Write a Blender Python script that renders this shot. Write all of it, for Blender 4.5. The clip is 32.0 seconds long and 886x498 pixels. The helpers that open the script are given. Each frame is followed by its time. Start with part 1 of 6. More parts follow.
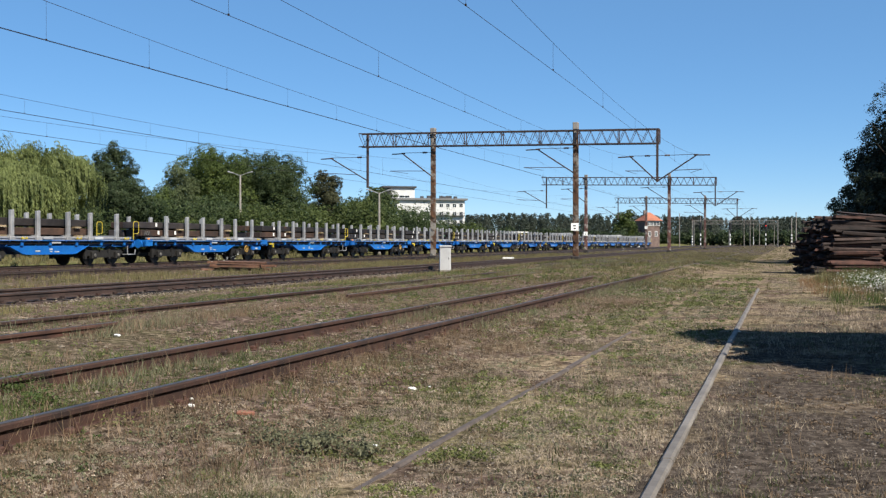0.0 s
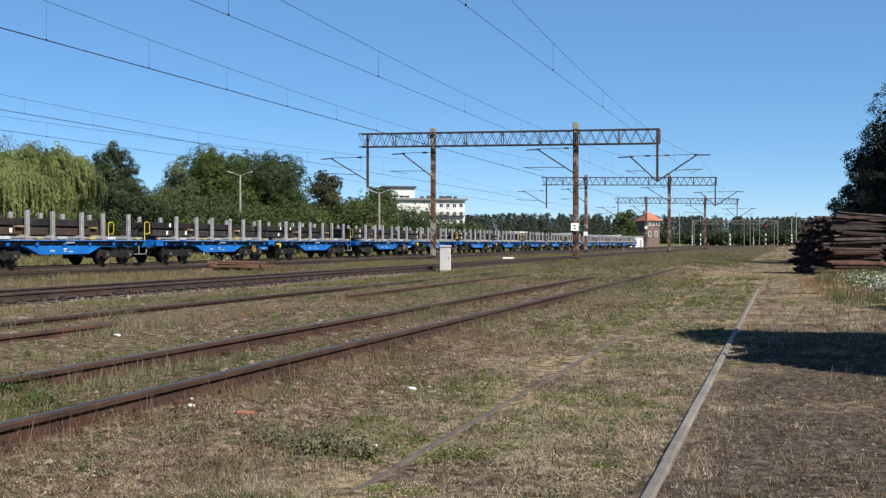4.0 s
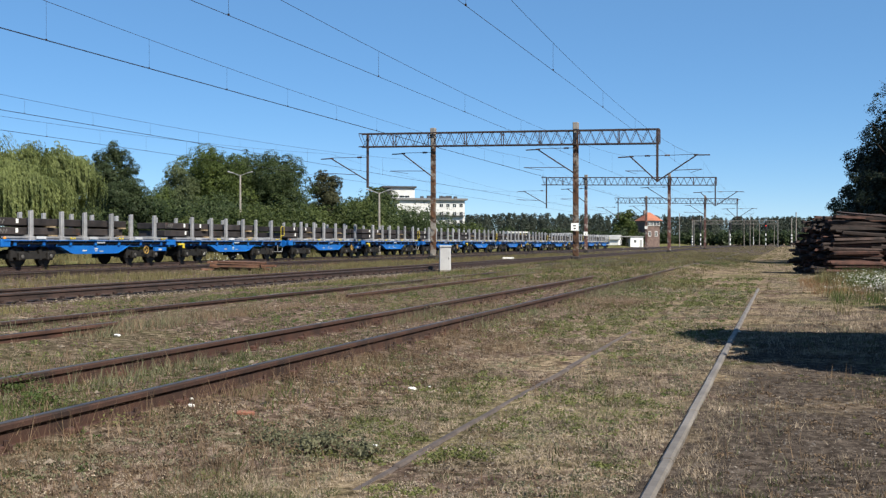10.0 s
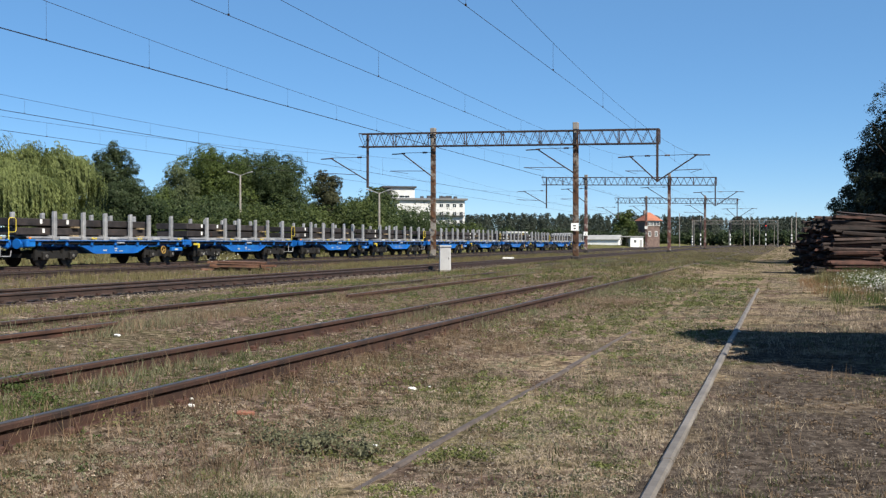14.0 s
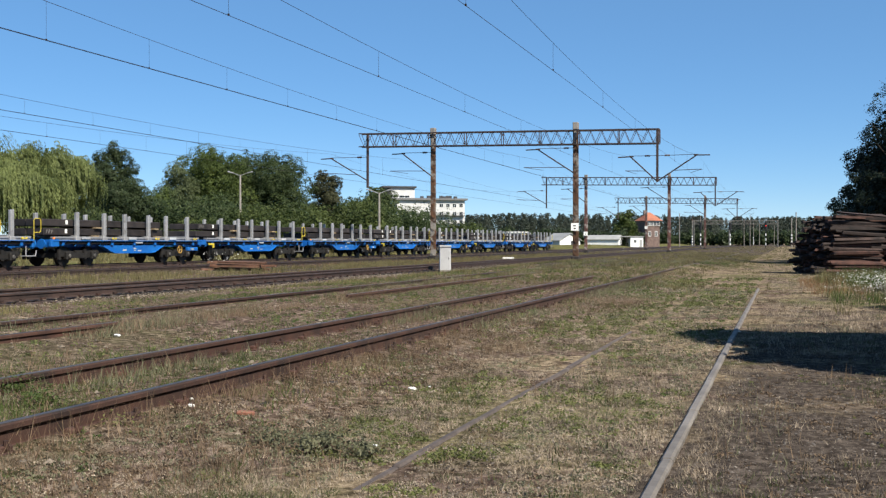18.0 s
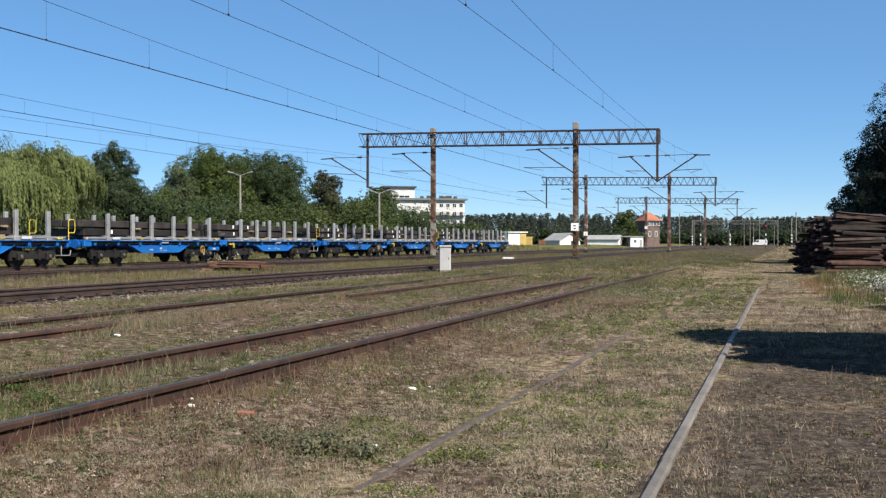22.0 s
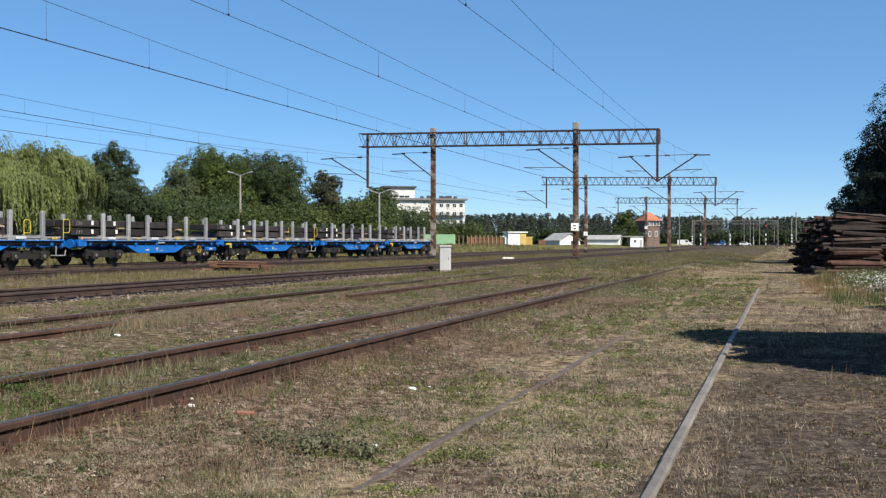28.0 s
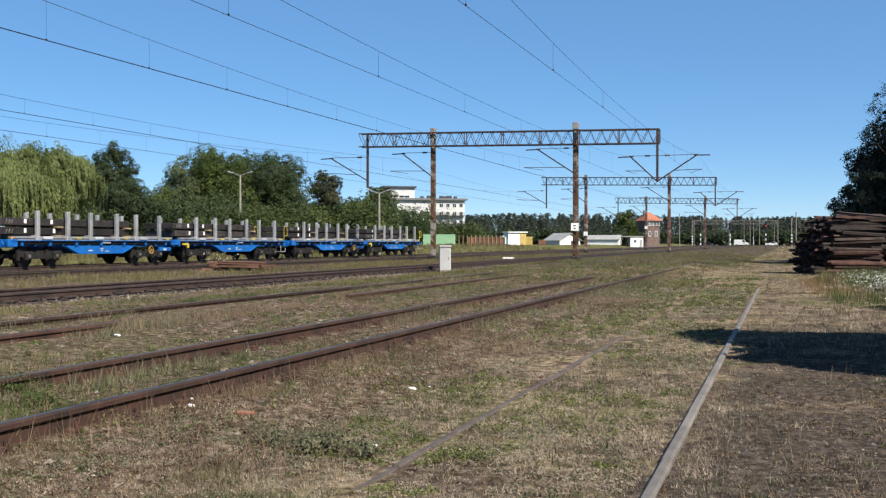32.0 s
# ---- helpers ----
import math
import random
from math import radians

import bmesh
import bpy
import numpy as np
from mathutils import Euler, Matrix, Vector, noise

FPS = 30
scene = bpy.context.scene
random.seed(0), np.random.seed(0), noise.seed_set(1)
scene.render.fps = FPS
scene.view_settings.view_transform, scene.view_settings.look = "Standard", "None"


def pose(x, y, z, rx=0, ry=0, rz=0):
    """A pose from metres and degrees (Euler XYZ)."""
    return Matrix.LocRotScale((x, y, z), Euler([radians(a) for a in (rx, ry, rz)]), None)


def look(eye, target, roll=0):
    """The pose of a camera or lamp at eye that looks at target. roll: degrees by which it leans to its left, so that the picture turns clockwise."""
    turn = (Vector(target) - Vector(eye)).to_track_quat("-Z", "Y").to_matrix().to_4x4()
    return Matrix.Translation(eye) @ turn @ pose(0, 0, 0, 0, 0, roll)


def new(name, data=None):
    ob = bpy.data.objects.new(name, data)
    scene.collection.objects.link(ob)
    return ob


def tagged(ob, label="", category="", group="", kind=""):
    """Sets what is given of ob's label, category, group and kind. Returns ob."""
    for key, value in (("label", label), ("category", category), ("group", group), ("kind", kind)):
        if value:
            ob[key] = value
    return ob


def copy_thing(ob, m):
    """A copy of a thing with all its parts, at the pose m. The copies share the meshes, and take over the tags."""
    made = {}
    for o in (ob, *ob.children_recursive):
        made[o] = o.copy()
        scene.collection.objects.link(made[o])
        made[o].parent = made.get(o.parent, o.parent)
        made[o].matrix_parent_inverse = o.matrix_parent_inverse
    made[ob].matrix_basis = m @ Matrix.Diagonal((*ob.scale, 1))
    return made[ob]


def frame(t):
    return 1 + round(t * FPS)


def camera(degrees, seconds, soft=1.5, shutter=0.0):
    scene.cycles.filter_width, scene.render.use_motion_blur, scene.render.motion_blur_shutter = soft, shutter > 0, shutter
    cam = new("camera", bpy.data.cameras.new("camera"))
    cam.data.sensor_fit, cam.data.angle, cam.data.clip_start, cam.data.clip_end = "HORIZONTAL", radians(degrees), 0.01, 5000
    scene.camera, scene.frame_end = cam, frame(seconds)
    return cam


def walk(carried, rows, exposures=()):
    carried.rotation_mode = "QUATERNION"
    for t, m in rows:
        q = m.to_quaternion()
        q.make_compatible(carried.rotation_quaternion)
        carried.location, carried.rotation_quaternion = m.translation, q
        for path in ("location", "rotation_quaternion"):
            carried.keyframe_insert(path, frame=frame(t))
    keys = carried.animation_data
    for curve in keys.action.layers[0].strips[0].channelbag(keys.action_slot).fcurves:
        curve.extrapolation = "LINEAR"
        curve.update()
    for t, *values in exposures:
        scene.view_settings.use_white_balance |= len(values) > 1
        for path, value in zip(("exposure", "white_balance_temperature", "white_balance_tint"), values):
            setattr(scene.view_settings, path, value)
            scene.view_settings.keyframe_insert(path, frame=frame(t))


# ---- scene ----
cam = camera(48.27, 32.0, soft=1.3)
EYE = Vector((0.0, 0.0, 1.38))
YAW, TILT = radians(19.1), radians(0.36)
AHEAD = Vector((-math.sin(YAW), math.cos(YAW), 0.0))
ASIDE = Vector((math.cos(YAW), math.sin(YAW), 0.0))
stand = pose(EYE.x, EYE.y, EYE.z, 90 - math.degrees(TILT), 0, math.degrees(YAW))
walk(cam, [(0.0, stand), (32.0, stand)], exposures=[(0.0, 0.9), (32.0, 0.9)])

# ---- daylight ----
SUN_EL, SUN_AZ = radians(44), radians(120)
world = bpy.data.worlds.new("sky")
scene.world = world
world.use_nodes = True
wn = world.node_tree.nodes
sky = wn.new("ShaderNodeTexSky")
sky.sky_type = "NISHITA"
sky.sun_disc = False
sky.sun_elevation, sky.sun_rotation = SUN_EL, SUN_AZ
sky.altitude, sky.air_density, sky.dust_density, sky.ozone_density = 300, 0.65, 0.0, 4.5
clear = wn.new("ShaderNodeMix")
clear.data_type, clear.blend_type = "RGBA", "MULTIPLY"
clear.inputs[0].default_value = 1.0
clear.inputs[7].default_value = (0.95, 0.985, 1.0, 1)
deep = wn.new("ShaderNodeHueSaturation")
deep.inputs["Saturation"].default_value = 1.32
deep.inputs["Value"].default_value = 1.44
even = wn.new("ShaderNodeGamma")
even.inputs["Gamma"].default_value = 0.80
world.node_tree.links.new(sky.outputs[0], clear.inputs[6])
world.node_tree.links.new(clear.outputs[2], even.inputs["Color"])
world.node_tree.links.new(even.outputs[0], deep.inputs["Color"])
haze = wn.new("ShaderNodeMix")
haze.data_type = "RGBA"
haze.inputs[0].default_value = 0.30
haze.inputs[7].default_value = (2.25, 3.80, 6.0, 1)
world.node_tree.links.new(deep.outputs[0], haze.inputs[6])
world.node_tree.links.new(haze.outputs[2], wn["Background"].inputs[0])
wn["Background"].inputs[1].default_value = 0.074
sun_data = bpy.data.lights.new("sun", "SUN")
sun_data.energy, sun_data.angle, sun_data.color = 5.0, radians(0.53), (1.0, 0.93, 0.80)
sun = new("sun", sun_data)
to_sun = Vector((math.sin(SUN_AZ) * math.cos(SUN_EL), math.cos(SUN_AZ) * math.cos(SUN_EL), math.sin(SUN_EL)))
sun.matrix_world = look(to_sun * 200, (0, 0, 0))


# ---- materials ----
def surface(name, dark, light, rough=0.8, scale=4.0, fine=40.0, metal=0.0, bump=0.2, stain=None, stain_at=0.58, stain_scale=1.2, by="object", spread=0.25, bump_size=0.02):
    """Two-scale mottled paint, wood, stone or metal, with optional stains of a second colour."""
    m = bpy.data.materials.new(name)
    m.use_nodes = True
    nt, L = m.node_tree.nodes, m.node_tree.links
    b = nt["Principled BSDF"]
    co = nt.new("ShaderNodeTexCoord")
    geo = nt.new("ShaderNodeObjectInfo")
    shift = nt.new("ShaderNodeVectorMath")
    shift.operation = "ADD"
    rnd = nt.new("ShaderNodeMath")
    rnd.operation = "MULTIPLY"
    rnd.inputs[1].default_value = 37.0
    L.new(geo.outputs["Random"], rnd.inputs[0])
    L.new(co.outputs["Object"], shift.inputs[0])
    L.new(rnd.outputs[0], shift.inputs[1])

    def noisy(sc, detail=4.0, rough_=0.6):
        n = nt.new("ShaderNodeTexNoise")
        n.inputs["Scale"].default_value, n.inputs["Detail"].default_value, n.inputs["Roughness"].default_value = sc, detail, rough_
        L.new(shift.outputs[0], n.inputs["Vector"])
        return n
    a, f = noisy(scale), noisy(fine, 3.0)
    add = nt.new("ShaderNodeMath")
    add.operation = "MULTIPLY_ADD"
    add.inputs[1].default_value = 0.4
    L.new(f.outputs[0], add.inputs[0])
    L.new(a.outputs[0], add.inputs[2])
    ramp = nt.new("ShaderNodeValToRGB")
    ramp.color_ramp.elements[0].position, ramp.color_ramp.elements[1].position = 0.48, 0.92
    ramp.color_ramp.elements[0].color, ramp.color_ramp.elements[1].color = (*dark, 1), (*light, 1)
    L.new(add.outputs[0], ramp.inputs[0])
    out = ramp.outputs[0]
    if stain:
        s = noisy(stain_scale, 6.0, 0.65)
        sr = nt.new("ShaderNodeValToRGB")
        sr.color_ramp.elements[0].position, sr.color_ramp.elements[1].position = stain_at, stain_at + 0.08
        L.new(s.outputs[0], sr.inputs[0])
        mix = nt.new("ShaderNodeMix")
        mix.data_type = "RGBA"
        L.new(sr.outputs[0], mix.inputs[0])
        L.new(out, mix.inputs[6])
        mix.inputs[7].default_value = (*stain, 1)
        out = mix.outputs[2]
    if spread:
        hsv = nt.new("ShaderNodeHueSaturation")
        rv = nt.new("ShaderNodeMapRange")
        rv.inputs[3].default_value, rv.inputs[4].default_value = 1 - spread, 1 + spread
        if by == "island":
            g = nt.new("ShaderNodeNewGeometry")
            L.new(g.outputs["Random Per Island"], rv.inputs[0])
        else:
            L.new(geo.outputs["Random"], rv.inputs[0])
        L.new(rv.outputs[0], hsv.inputs["Value"])
        L.new(out, hsv.inputs["Color"])
        out = hsv.outputs[0]
    L.new(out, b.inputs["Base Color"])
    b.inputs["Roughness"].default_value, b.inputs["Metallic"].default_value = rough, metal
    if bump:
        bp = nt.new("ShaderNodeBump")
        bp.inputs["Strength"].default_value, bp.inputs["Distance"].default_value = bump, bump_size
        L.new(add.outputs[0], bp.inputs["Height"])
        L.new(bp.outputs[0], b.inputs["Normal"])
    return m


def foliage(name, dark, light, through_light=0.25, scale=0.35):
    """Leaves: colour varies from leaf to leaf and from bough to bough; some light passes through."""
    m = bpy.data.materials.new(name)
    m.use_nodes = True
    nt, L = m.node_tree.nodes, m.node_tree.links
    b = nt["Principled BSDF"]
    co, g, n = nt.new("ShaderNodeTexCoord"), nt.new("ShaderNodeNewGeometry"), nt.new("ShaderNodeTexNoise")
    n.inputs["Scale"].default_value, n.inputs["Detail"].default_value = scale, 3.0
    L.new(co.outputs["Object"], n.inputs["Vector"])
    mad = nt.new("ShaderNodeMath")
    mad.operation = "MULTIPLY_ADD"
    mad.inputs[1].default_value = 0.32
    L.new(g.outputs["Random Per Island"], mad.inputs[0])
    wide = nt.new("ShaderNodeMath")
    wide.operation = "MULTIPLY_ADD"
    wide.inputs[1].default_value, wide.inputs[2].default_value = 1.7, -0.32
    L.new(n.outputs[0], wide.inputs[0])
    L.new(wide.outputs[0], mad.inputs[2])
    r = nt.new("ShaderNodeValToRGB")
    r.color_ramp.elements[0].position, r.color_ramp.elements[1].position = 0.3, 1.0
    r.color_ramp.elements[0].color, r.color_ramp.elements[1].color = (*dark, 1), (*light, 1)
    L.new(mad.outputs[0], r.inputs[0])
    L.new(r.outputs[0], b.inputs["Base Color"])
    b.inputs["Roughness"].default_value = 0.6
    b.inputs["Specular IOR Level"].default_value = 0.25
    if through_light:
        t, mx = nt.new("ShaderNodeBsdfTranslucent"), nt.new("ShaderNodeMixShader")
        L.new(r.outputs[0], t.inputs[0])
        mx.inputs[0].default_value = through_light
        L.new(b.outputs[0], mx.inputs[1])
        L.new(t.outputs[0], mx.inputs[2])
        L.new(mx.outputs[0], nt["Material Output"].inputs[0])
    return m


def ground_material():
    """Trodden yard soil: dry grass, green patches, bare earth and fine gravel; more gravel on the lane and between the tracks."""
    m = bpy.data.materials.new("yard_ground")
    m.use_nodes = True
    nt, L = m.node_tree.nodes, m.node_tree.links
    b = nt["Principled BSDF"]
    co = nt.new("ShaderNodeNewGeometry")
    sep = nt.new("ShaderNodeSeparateXYZ")
    L.new(co.outputs["Position"], sep.inputs[0])

    def noisy(sc, detail=5.0, rg=0.6, offset=0.0):
        n = nt.new("ShaderNodeTexNoise")
        n.inputs["Scale"].default_value, n.inputs["Detail"].default_value, n.inputs["Roughness"].default_value = sc, detail, rg
        mp = nt.new("ShaderNodeMapping")
        mp.inputs["Location"].default_value = (offset, offset * 0.7, 0)
        L.new(co.outputs["Position"], mp.inputs[0])
        L.new(mp.outputs[0], n.inputs["Vector"])
        return n.outputs[0]

    def ramp(src, *stops):
        r = nt.new("ShaderNodeValToRGB")
        while len(r.color_ramp.elements) < len(stops):
            r.color_ramp.elements.new(0.5)
        for e, (p, c) in zip(r.color_ramp.elements, stops):
            e.position, e.color = p, (*c, 1)
        L.new(src, r.inputs[0])
        return r.outputs[0]

    def mix(f, a, c, blend="MIX"):
        x = nt.new("ShaderNodeMix")
        x.data_type, x.blend_type = "RGBA", blend
        for sock, v in ((x.inputs[0], f), (x.inputs[6], a), (x.inputs[7], c)):
            if isinstance(v, (int, float)):
                sock.default_value = v
            elif isinstance(v, tuple):
                sock.default_value = (*v, 1)
            else:
                L.new(v, sock)
        return x.outputs[2]

    def math_(op, a, c=0.0, d=0.0):
        x = nt.new("ShaderNodeMath")
        x.operation = op
        for sock, v in zip(x.inputs, (a, c, d)):
            if isinstance(v, (int, float)):
                sock.default_value = v
            else:
                L.new(v, sock)
        return x.outputs[0]
    fine, tiny = noisy(9.0, 6, 0.7), noisy(46.0, 4, 0.7, 3.1)
    soil = ramp(fine, (0.34, (0.019, 0.0134, 0.0112)), (0.5, (0.088, 0.063, 0.051)), (0.64, (0.215, 0.162, 0.134)))
    straw = ramp(fine, (0.34, (0.041, 0.0312, 0.0210)), (0.5, (0.172, 0.1325, 0.0885)), (0.64, (0.355, 0.284, 0.198)))
    green = ramp(fine, (0.3, (0.0277, 0.042, 0.0109)), (0.7, (0.0941, 0.1109, 0.0336)))
    stone = nt.new("ShaderNodeTexVoronoi")
    stone.inputs["Scale"].default_value = 22.0
    L.new(co.outputs["Position"], stone.inputs["Vector"])
    gravel = mix(0.55, ramp(fine, (0.3, (0.029, 0.0235, 0.0205)), (0.7, (0.100, 0.082, 0.070))), ramp(stone.outputs["Color"], (0.2, (0.15, 0.15, 0.15)), (0.8, (0.85, 0.84, 0.82))), "SOFT_LIGHT")
    patch = ramp(noisy(0.8, 6, 0.7, 7.0), (0.45, (0, 0, 0)), (0.53, (1, 1, 1)))
    bed = ramp(math_("MULTIPLY", math_("SUBTRACT", -2.6, sep.outputs[0]), 0.8), (0.1, (1, 1, 1)), (0.9, (0.14, 0.14, 0.14)))
    far_on = ramp(math_("MULTIPLY", sep.outputs[1], 0.01), (0.3, (0, 0, 0)), (0.5, (1, 1, 1)))
    base = mix(mix(1.0, patch, mix(far_on, bed, (1.0, 1.0, 1.0)), "MULTIPLY"), soil, straw)
    grn = ramp(noisy(0.33, 5, 0.65, 19.0), (0.50, (0, 0, 0)), (0.66, (0.55, 0.55, 0.55)))
    base = mix(grn, base, green)
    # gravel lane beside the embedded rail, and stones between the tracks
    lane = math_("SMOOTH_MIN", math_("MULTIPLY_ADD", sep.outputs[0], 0.55, 1.05), 1.0, 0.2)
    y_fade = math_("SUBTRACT", 1.0, math_("MULTIPLY", sep.outputs[1], 0.026))
    lane = math_("MAXIMUM", math_("MULTIPLY", lane, y_fade), 0.0)
    yard = math_("MULTIPLY", math_("LESS_THAN", sep.outputs[0], -4.0), 0.10)
    amount = math_("MAXIMUM", lane, yard)
    bare = ramp(math_("MULTIPLY_ADD", noisy(0.9, 5, 0.6, 31.0), 1.2, math_("MULTIPLY_ADD", amount, 0.75, -0.55)), (0.35, (0, 0, 0)), (0.55, (1, 1, 1)))
    base = mix(bare, base, gravel)
    # beyond the yard: meadow
    far = ramp(math_("MULTIPLY", math_("SUBTRACT", 0.0, sep.outputs[0]), 0.01), (0.345, (0, 0, 0)), (0.38, (1, 1, 1)))
    meadow = ramp(noisy(0.8, 5, 0.6, 3.0), (0.35, (0.0613, 0.0664, 0.0252)), (0.65, (0.1386, 0.1277, 0.0613)))
    base = mix(far, base, meadow)
    base = mix(0.55, base, ramp(tiny, (0.3, (0.25, 0.25, 0.25)), (0.7, (0.8, 0.8, 0.8))), "OVERLAY")
    L.new(base, b.inputs["Base Color"])
    b.inputs["Roughness"].default_value = 0.95
    b.inputs["Specular IOR Level"].default_value = 0.0
    bp = nt.new("ShaderNodeBump")
    bp.inputs["Strength"].default_value, bp.inputs["Distance"].default_value = 0.7, 0.05
    L.new(math_("ADD", fine, math_("MULTIPLY", tiny, 0.5)), bp.inputs["Height"])
    L.new(bp.outputs[0], b.inputs["Normal"])
    return m


GROUND = ground_material()
RUST_RAIL = surface("rusty_rail_steel", (0.0151, 0.0076, 0.0059), (0.0655, 0.0286, 0.0193), 0.8, 3, 30, 0.1, 0.2)
DARK_RAIL = surface("dark_main_line_rail", (0.012, 0.0078, 0.0064), (0.052, 0.030, 0.024), 0.7, 3, 30, 0.1, 0.2)
WORN_RAIL = surface("worn_rail_head", (0.040, 0.035, 0.035), (0.092, 0.082, 0.081), 0.5, 2, 20, 0.4, 0.05)
GREY_RAIL = surface("dull_embedded_rail", (0.0714, 0.063, 0.0571), (0.1554, 0.1411, 0.1302), 0.75, 2, 24, 0.0, 0.3, (0.0832, 0.0613, 0.0445), 0.6, 1.4)
BURIED_RAIL = surface("earthy_buried_rail", (0.050, 0.038, 0.035), (0.115, 0.092, 0.083), 0.85, 3, 24, 0, 0.3)
OLD_WOOD = surface("creosoted_sleeper_wood", (0.008, 0.005, 0.0042), (0.045, 0.028, 0.024), 0.9, 3, 26, 0, 0.5, (0.085, 0.056, 0.047), 0.64, 1.6, spread=0.6)
CONCRETE = surface("weathered_concrete", (0.1445, 0.1327, 0.1168), (0.2327, 0.2159, 0.194), 0.9, 2, 30)
BALLAST = surface("brown_track_ballast", (0.0722, 0.042, 0.0286), (0.205, 0.1411, 0.1025), 0.95, 7, 24, 0, 0.8, by="island", spread=0.35, bump_size=0.05)
MAST_RUST = surface("rusting_painted_mast", (0.026, 0.014, 0.010), (0.17, 0.078, 0.034), 0.8, 1.6, 14, 0.0, 0.2, (0.25, 0.225, 0.195), 0.52, 1.1)
MAST_RED = surface("reddish_painted_mast", (0.0554, 0.0252, 0.021), (0.1663, 0.0748, 0.058), 0.8, 2.5, 14, 0.0, 0.2, (0.2772, 0.2554, 0.2327), 0.52, 1.5)
TRUSS = surface("brown_truss_steel", (0.022, 0.015, 0.015), (0.070, 0.045, 0.040), 0.7, 3, 24, 0.2, 0.1)
PALE_MAST = surface("pale_grey_mast_paint", (0.1663, 0.1495, 0.1327), (0.2663, 0.2386, 0.2108), 0.75, 2, 20, 0.1, 0.1, (0.1495, 0.0773, 0.0445), 0.62)
WIRE = surface("copper_catenary_wire", (0.0336, 0.0218, 0.0193), (0.0664, 0.0445, 0.0336), 0.5, 2, 10, 0.6, 0)
INSULATOR = surface("brown_glazed_insulator", (0.0336, 0.0143, 0.0109), (0.0554, 0.0252, 0.0168), 0.55, 4, 20, 0, 0)
BLUE = surface("blue_wagon_paint", (0.0034, 0.0714, 0.3024), (0.0067, 0.1218, 0.3864), 0.42, 1.2, 14, 0.0, 0.05, (0.0134, 0.047, 0.1478), 0.66, 1.5, spread=0.08)
WAGON_DARK = surface("dark_bogie_steel", (0.0045, 0.004, 0.0038), (0.019, 0.017, 0.0155), 0.75, 4, 30, 0.3, 0.2)
AXLE_GREY = surface("worn_axle_cap_grey", (0.042, 0.0395, 0.037), (0.1176, 0.1092, 0.1008), 0.6, 6, 30, 0.3, 0.1)
WHEEL_STEEL = surface("brown_wheel_steel", (0.0101, 0.0084, 0.0076), (0.0336, 0.0269, 0.0235), 0.5, 4, 30, 0.6, 0.1)
GALV = surface("galvanised_grey_steel", (0.2016, 0.2016, 0.2083), (0.336, 0.336, 0.3427), 0.55, 2.5, 20, 0.35, 0.1, (0.1613, 0.1478, 0.1344), 0.64, 2.0, spread=0.12)
YELLOW = surface("yellow_safety_paint", (0.40, 0.30, 0.02), (0.52, 0.41, 0.04), 0.5, 4, 20, 0, 0)
CABINET_GREY = surface("pale_grey_cabinet_paint", (0.3494, 0.3494, 0.3562), (0.4435, 0.4435, 0.4435), 0.55, 2, 18, 0, 0.05, (0.2688, 0.2486, 0.2285), 0.68, 3.0)
WHITE = surface("white_paint", (0.6008, 0.6008, 0.5831), (0.7245, 0.7245, 0.7068), 0.6, 1.5, 14, 0, 0.05, spread=0.03)
SLAB = surface("dark_rolled_steel_slab", (0.0134, 0.0118, 0.0118), (0.047, 0.0378, 0.0353), 0.6, 1.5, 16, 0.35, 0.15, (0.0832, 0.0344, 0.0168), 0.64, 0.9, spread=0.5)
SLAB_RUST = surface("rust_filmed_steel_slab", (0.0193, 0.0126, 0.0092), (0.0722, 0.037, 0.0235), 0.75, 1.5, 16, 0.2, 0.15, (0.0277, 0.0218, 0.0202), 0.55, 0.8, spread=0.3)
TIMBER = surface("pale_dunnage_timber", (0.1772, 0.1277, 0.0722), (0.2881, 0.2218, 0.1386), 0.8, 3, 30)
ORANGE = surface("orange_lamp_plastic", (0.63, 0.1848, 0.0252), (0.714, 0.252, 0.042), 0.4, 3, 20, 0, 0)
RED = surface("red_paint", (0.3528, 0.0252, 0.021), (0.504, 0.042, 0.0336), 0.5, 3, 20, 0, 0)
BLACK = surface("black_paint", (0.0042, 0.0042, 0.0042), (0.0109, 0.0109, 0.0109), 0.5, 3, 20, 0, 0)
BARK = surface("tree_bark", (0.0252, 0.0185, 0.0134), (0.0773, 0.0613, 0.0445), 0.95, 3, 14, 0, 0.6)
LEAF_WILLOW = foliage("willow_leaves", (0.063, 0.0823, 0.0235), (0.21, 0.2436, 0.0882), 0.4, 0.5)
LEAF_OAK = foliage("broad_leaves", (0.0202, 0.0378, 0.0084), (0.105, 0.1386, 0.0353), 0.4)
LEAF_OAK_DEEP = foliage("shaded_broad_leaves", (0.0168, 0.0319, 0.0118), (0.0714, 0.0966, 0.0353), 0.35)
LEAF_BRONZE = foliage("bronze_green_leaves", (0.0218, 0.0269, 0.0134), (0.0714, 0.0739, 0.0353), 0.3)
LEAF_PALE = foliage("pale_broad_leaves", (0.0378, 0.0554, 0.0235), (0.1344, 0.1596, 0.0756), 0.4)
LEAF_DARK = foliage("deep_green_leaves", (0.0126, 0.0235, 0.0092), (0.047, 0.0664, 0.0252), 0.3)
# near-black: the shade on the right-hand trees is put into the leaf colour
LEAF_SHADE = foliage("shade_dark_leaves", (0.0042, 0.0092, 0.0042), (0.0185, 0.0277, 0.0134), 0.15)
LEAF_BUSH = foliage("shrub_leaves", (0.0185, 0.0336, 0.0092), (0.089, 0.1134, 0.0336), 0.4)
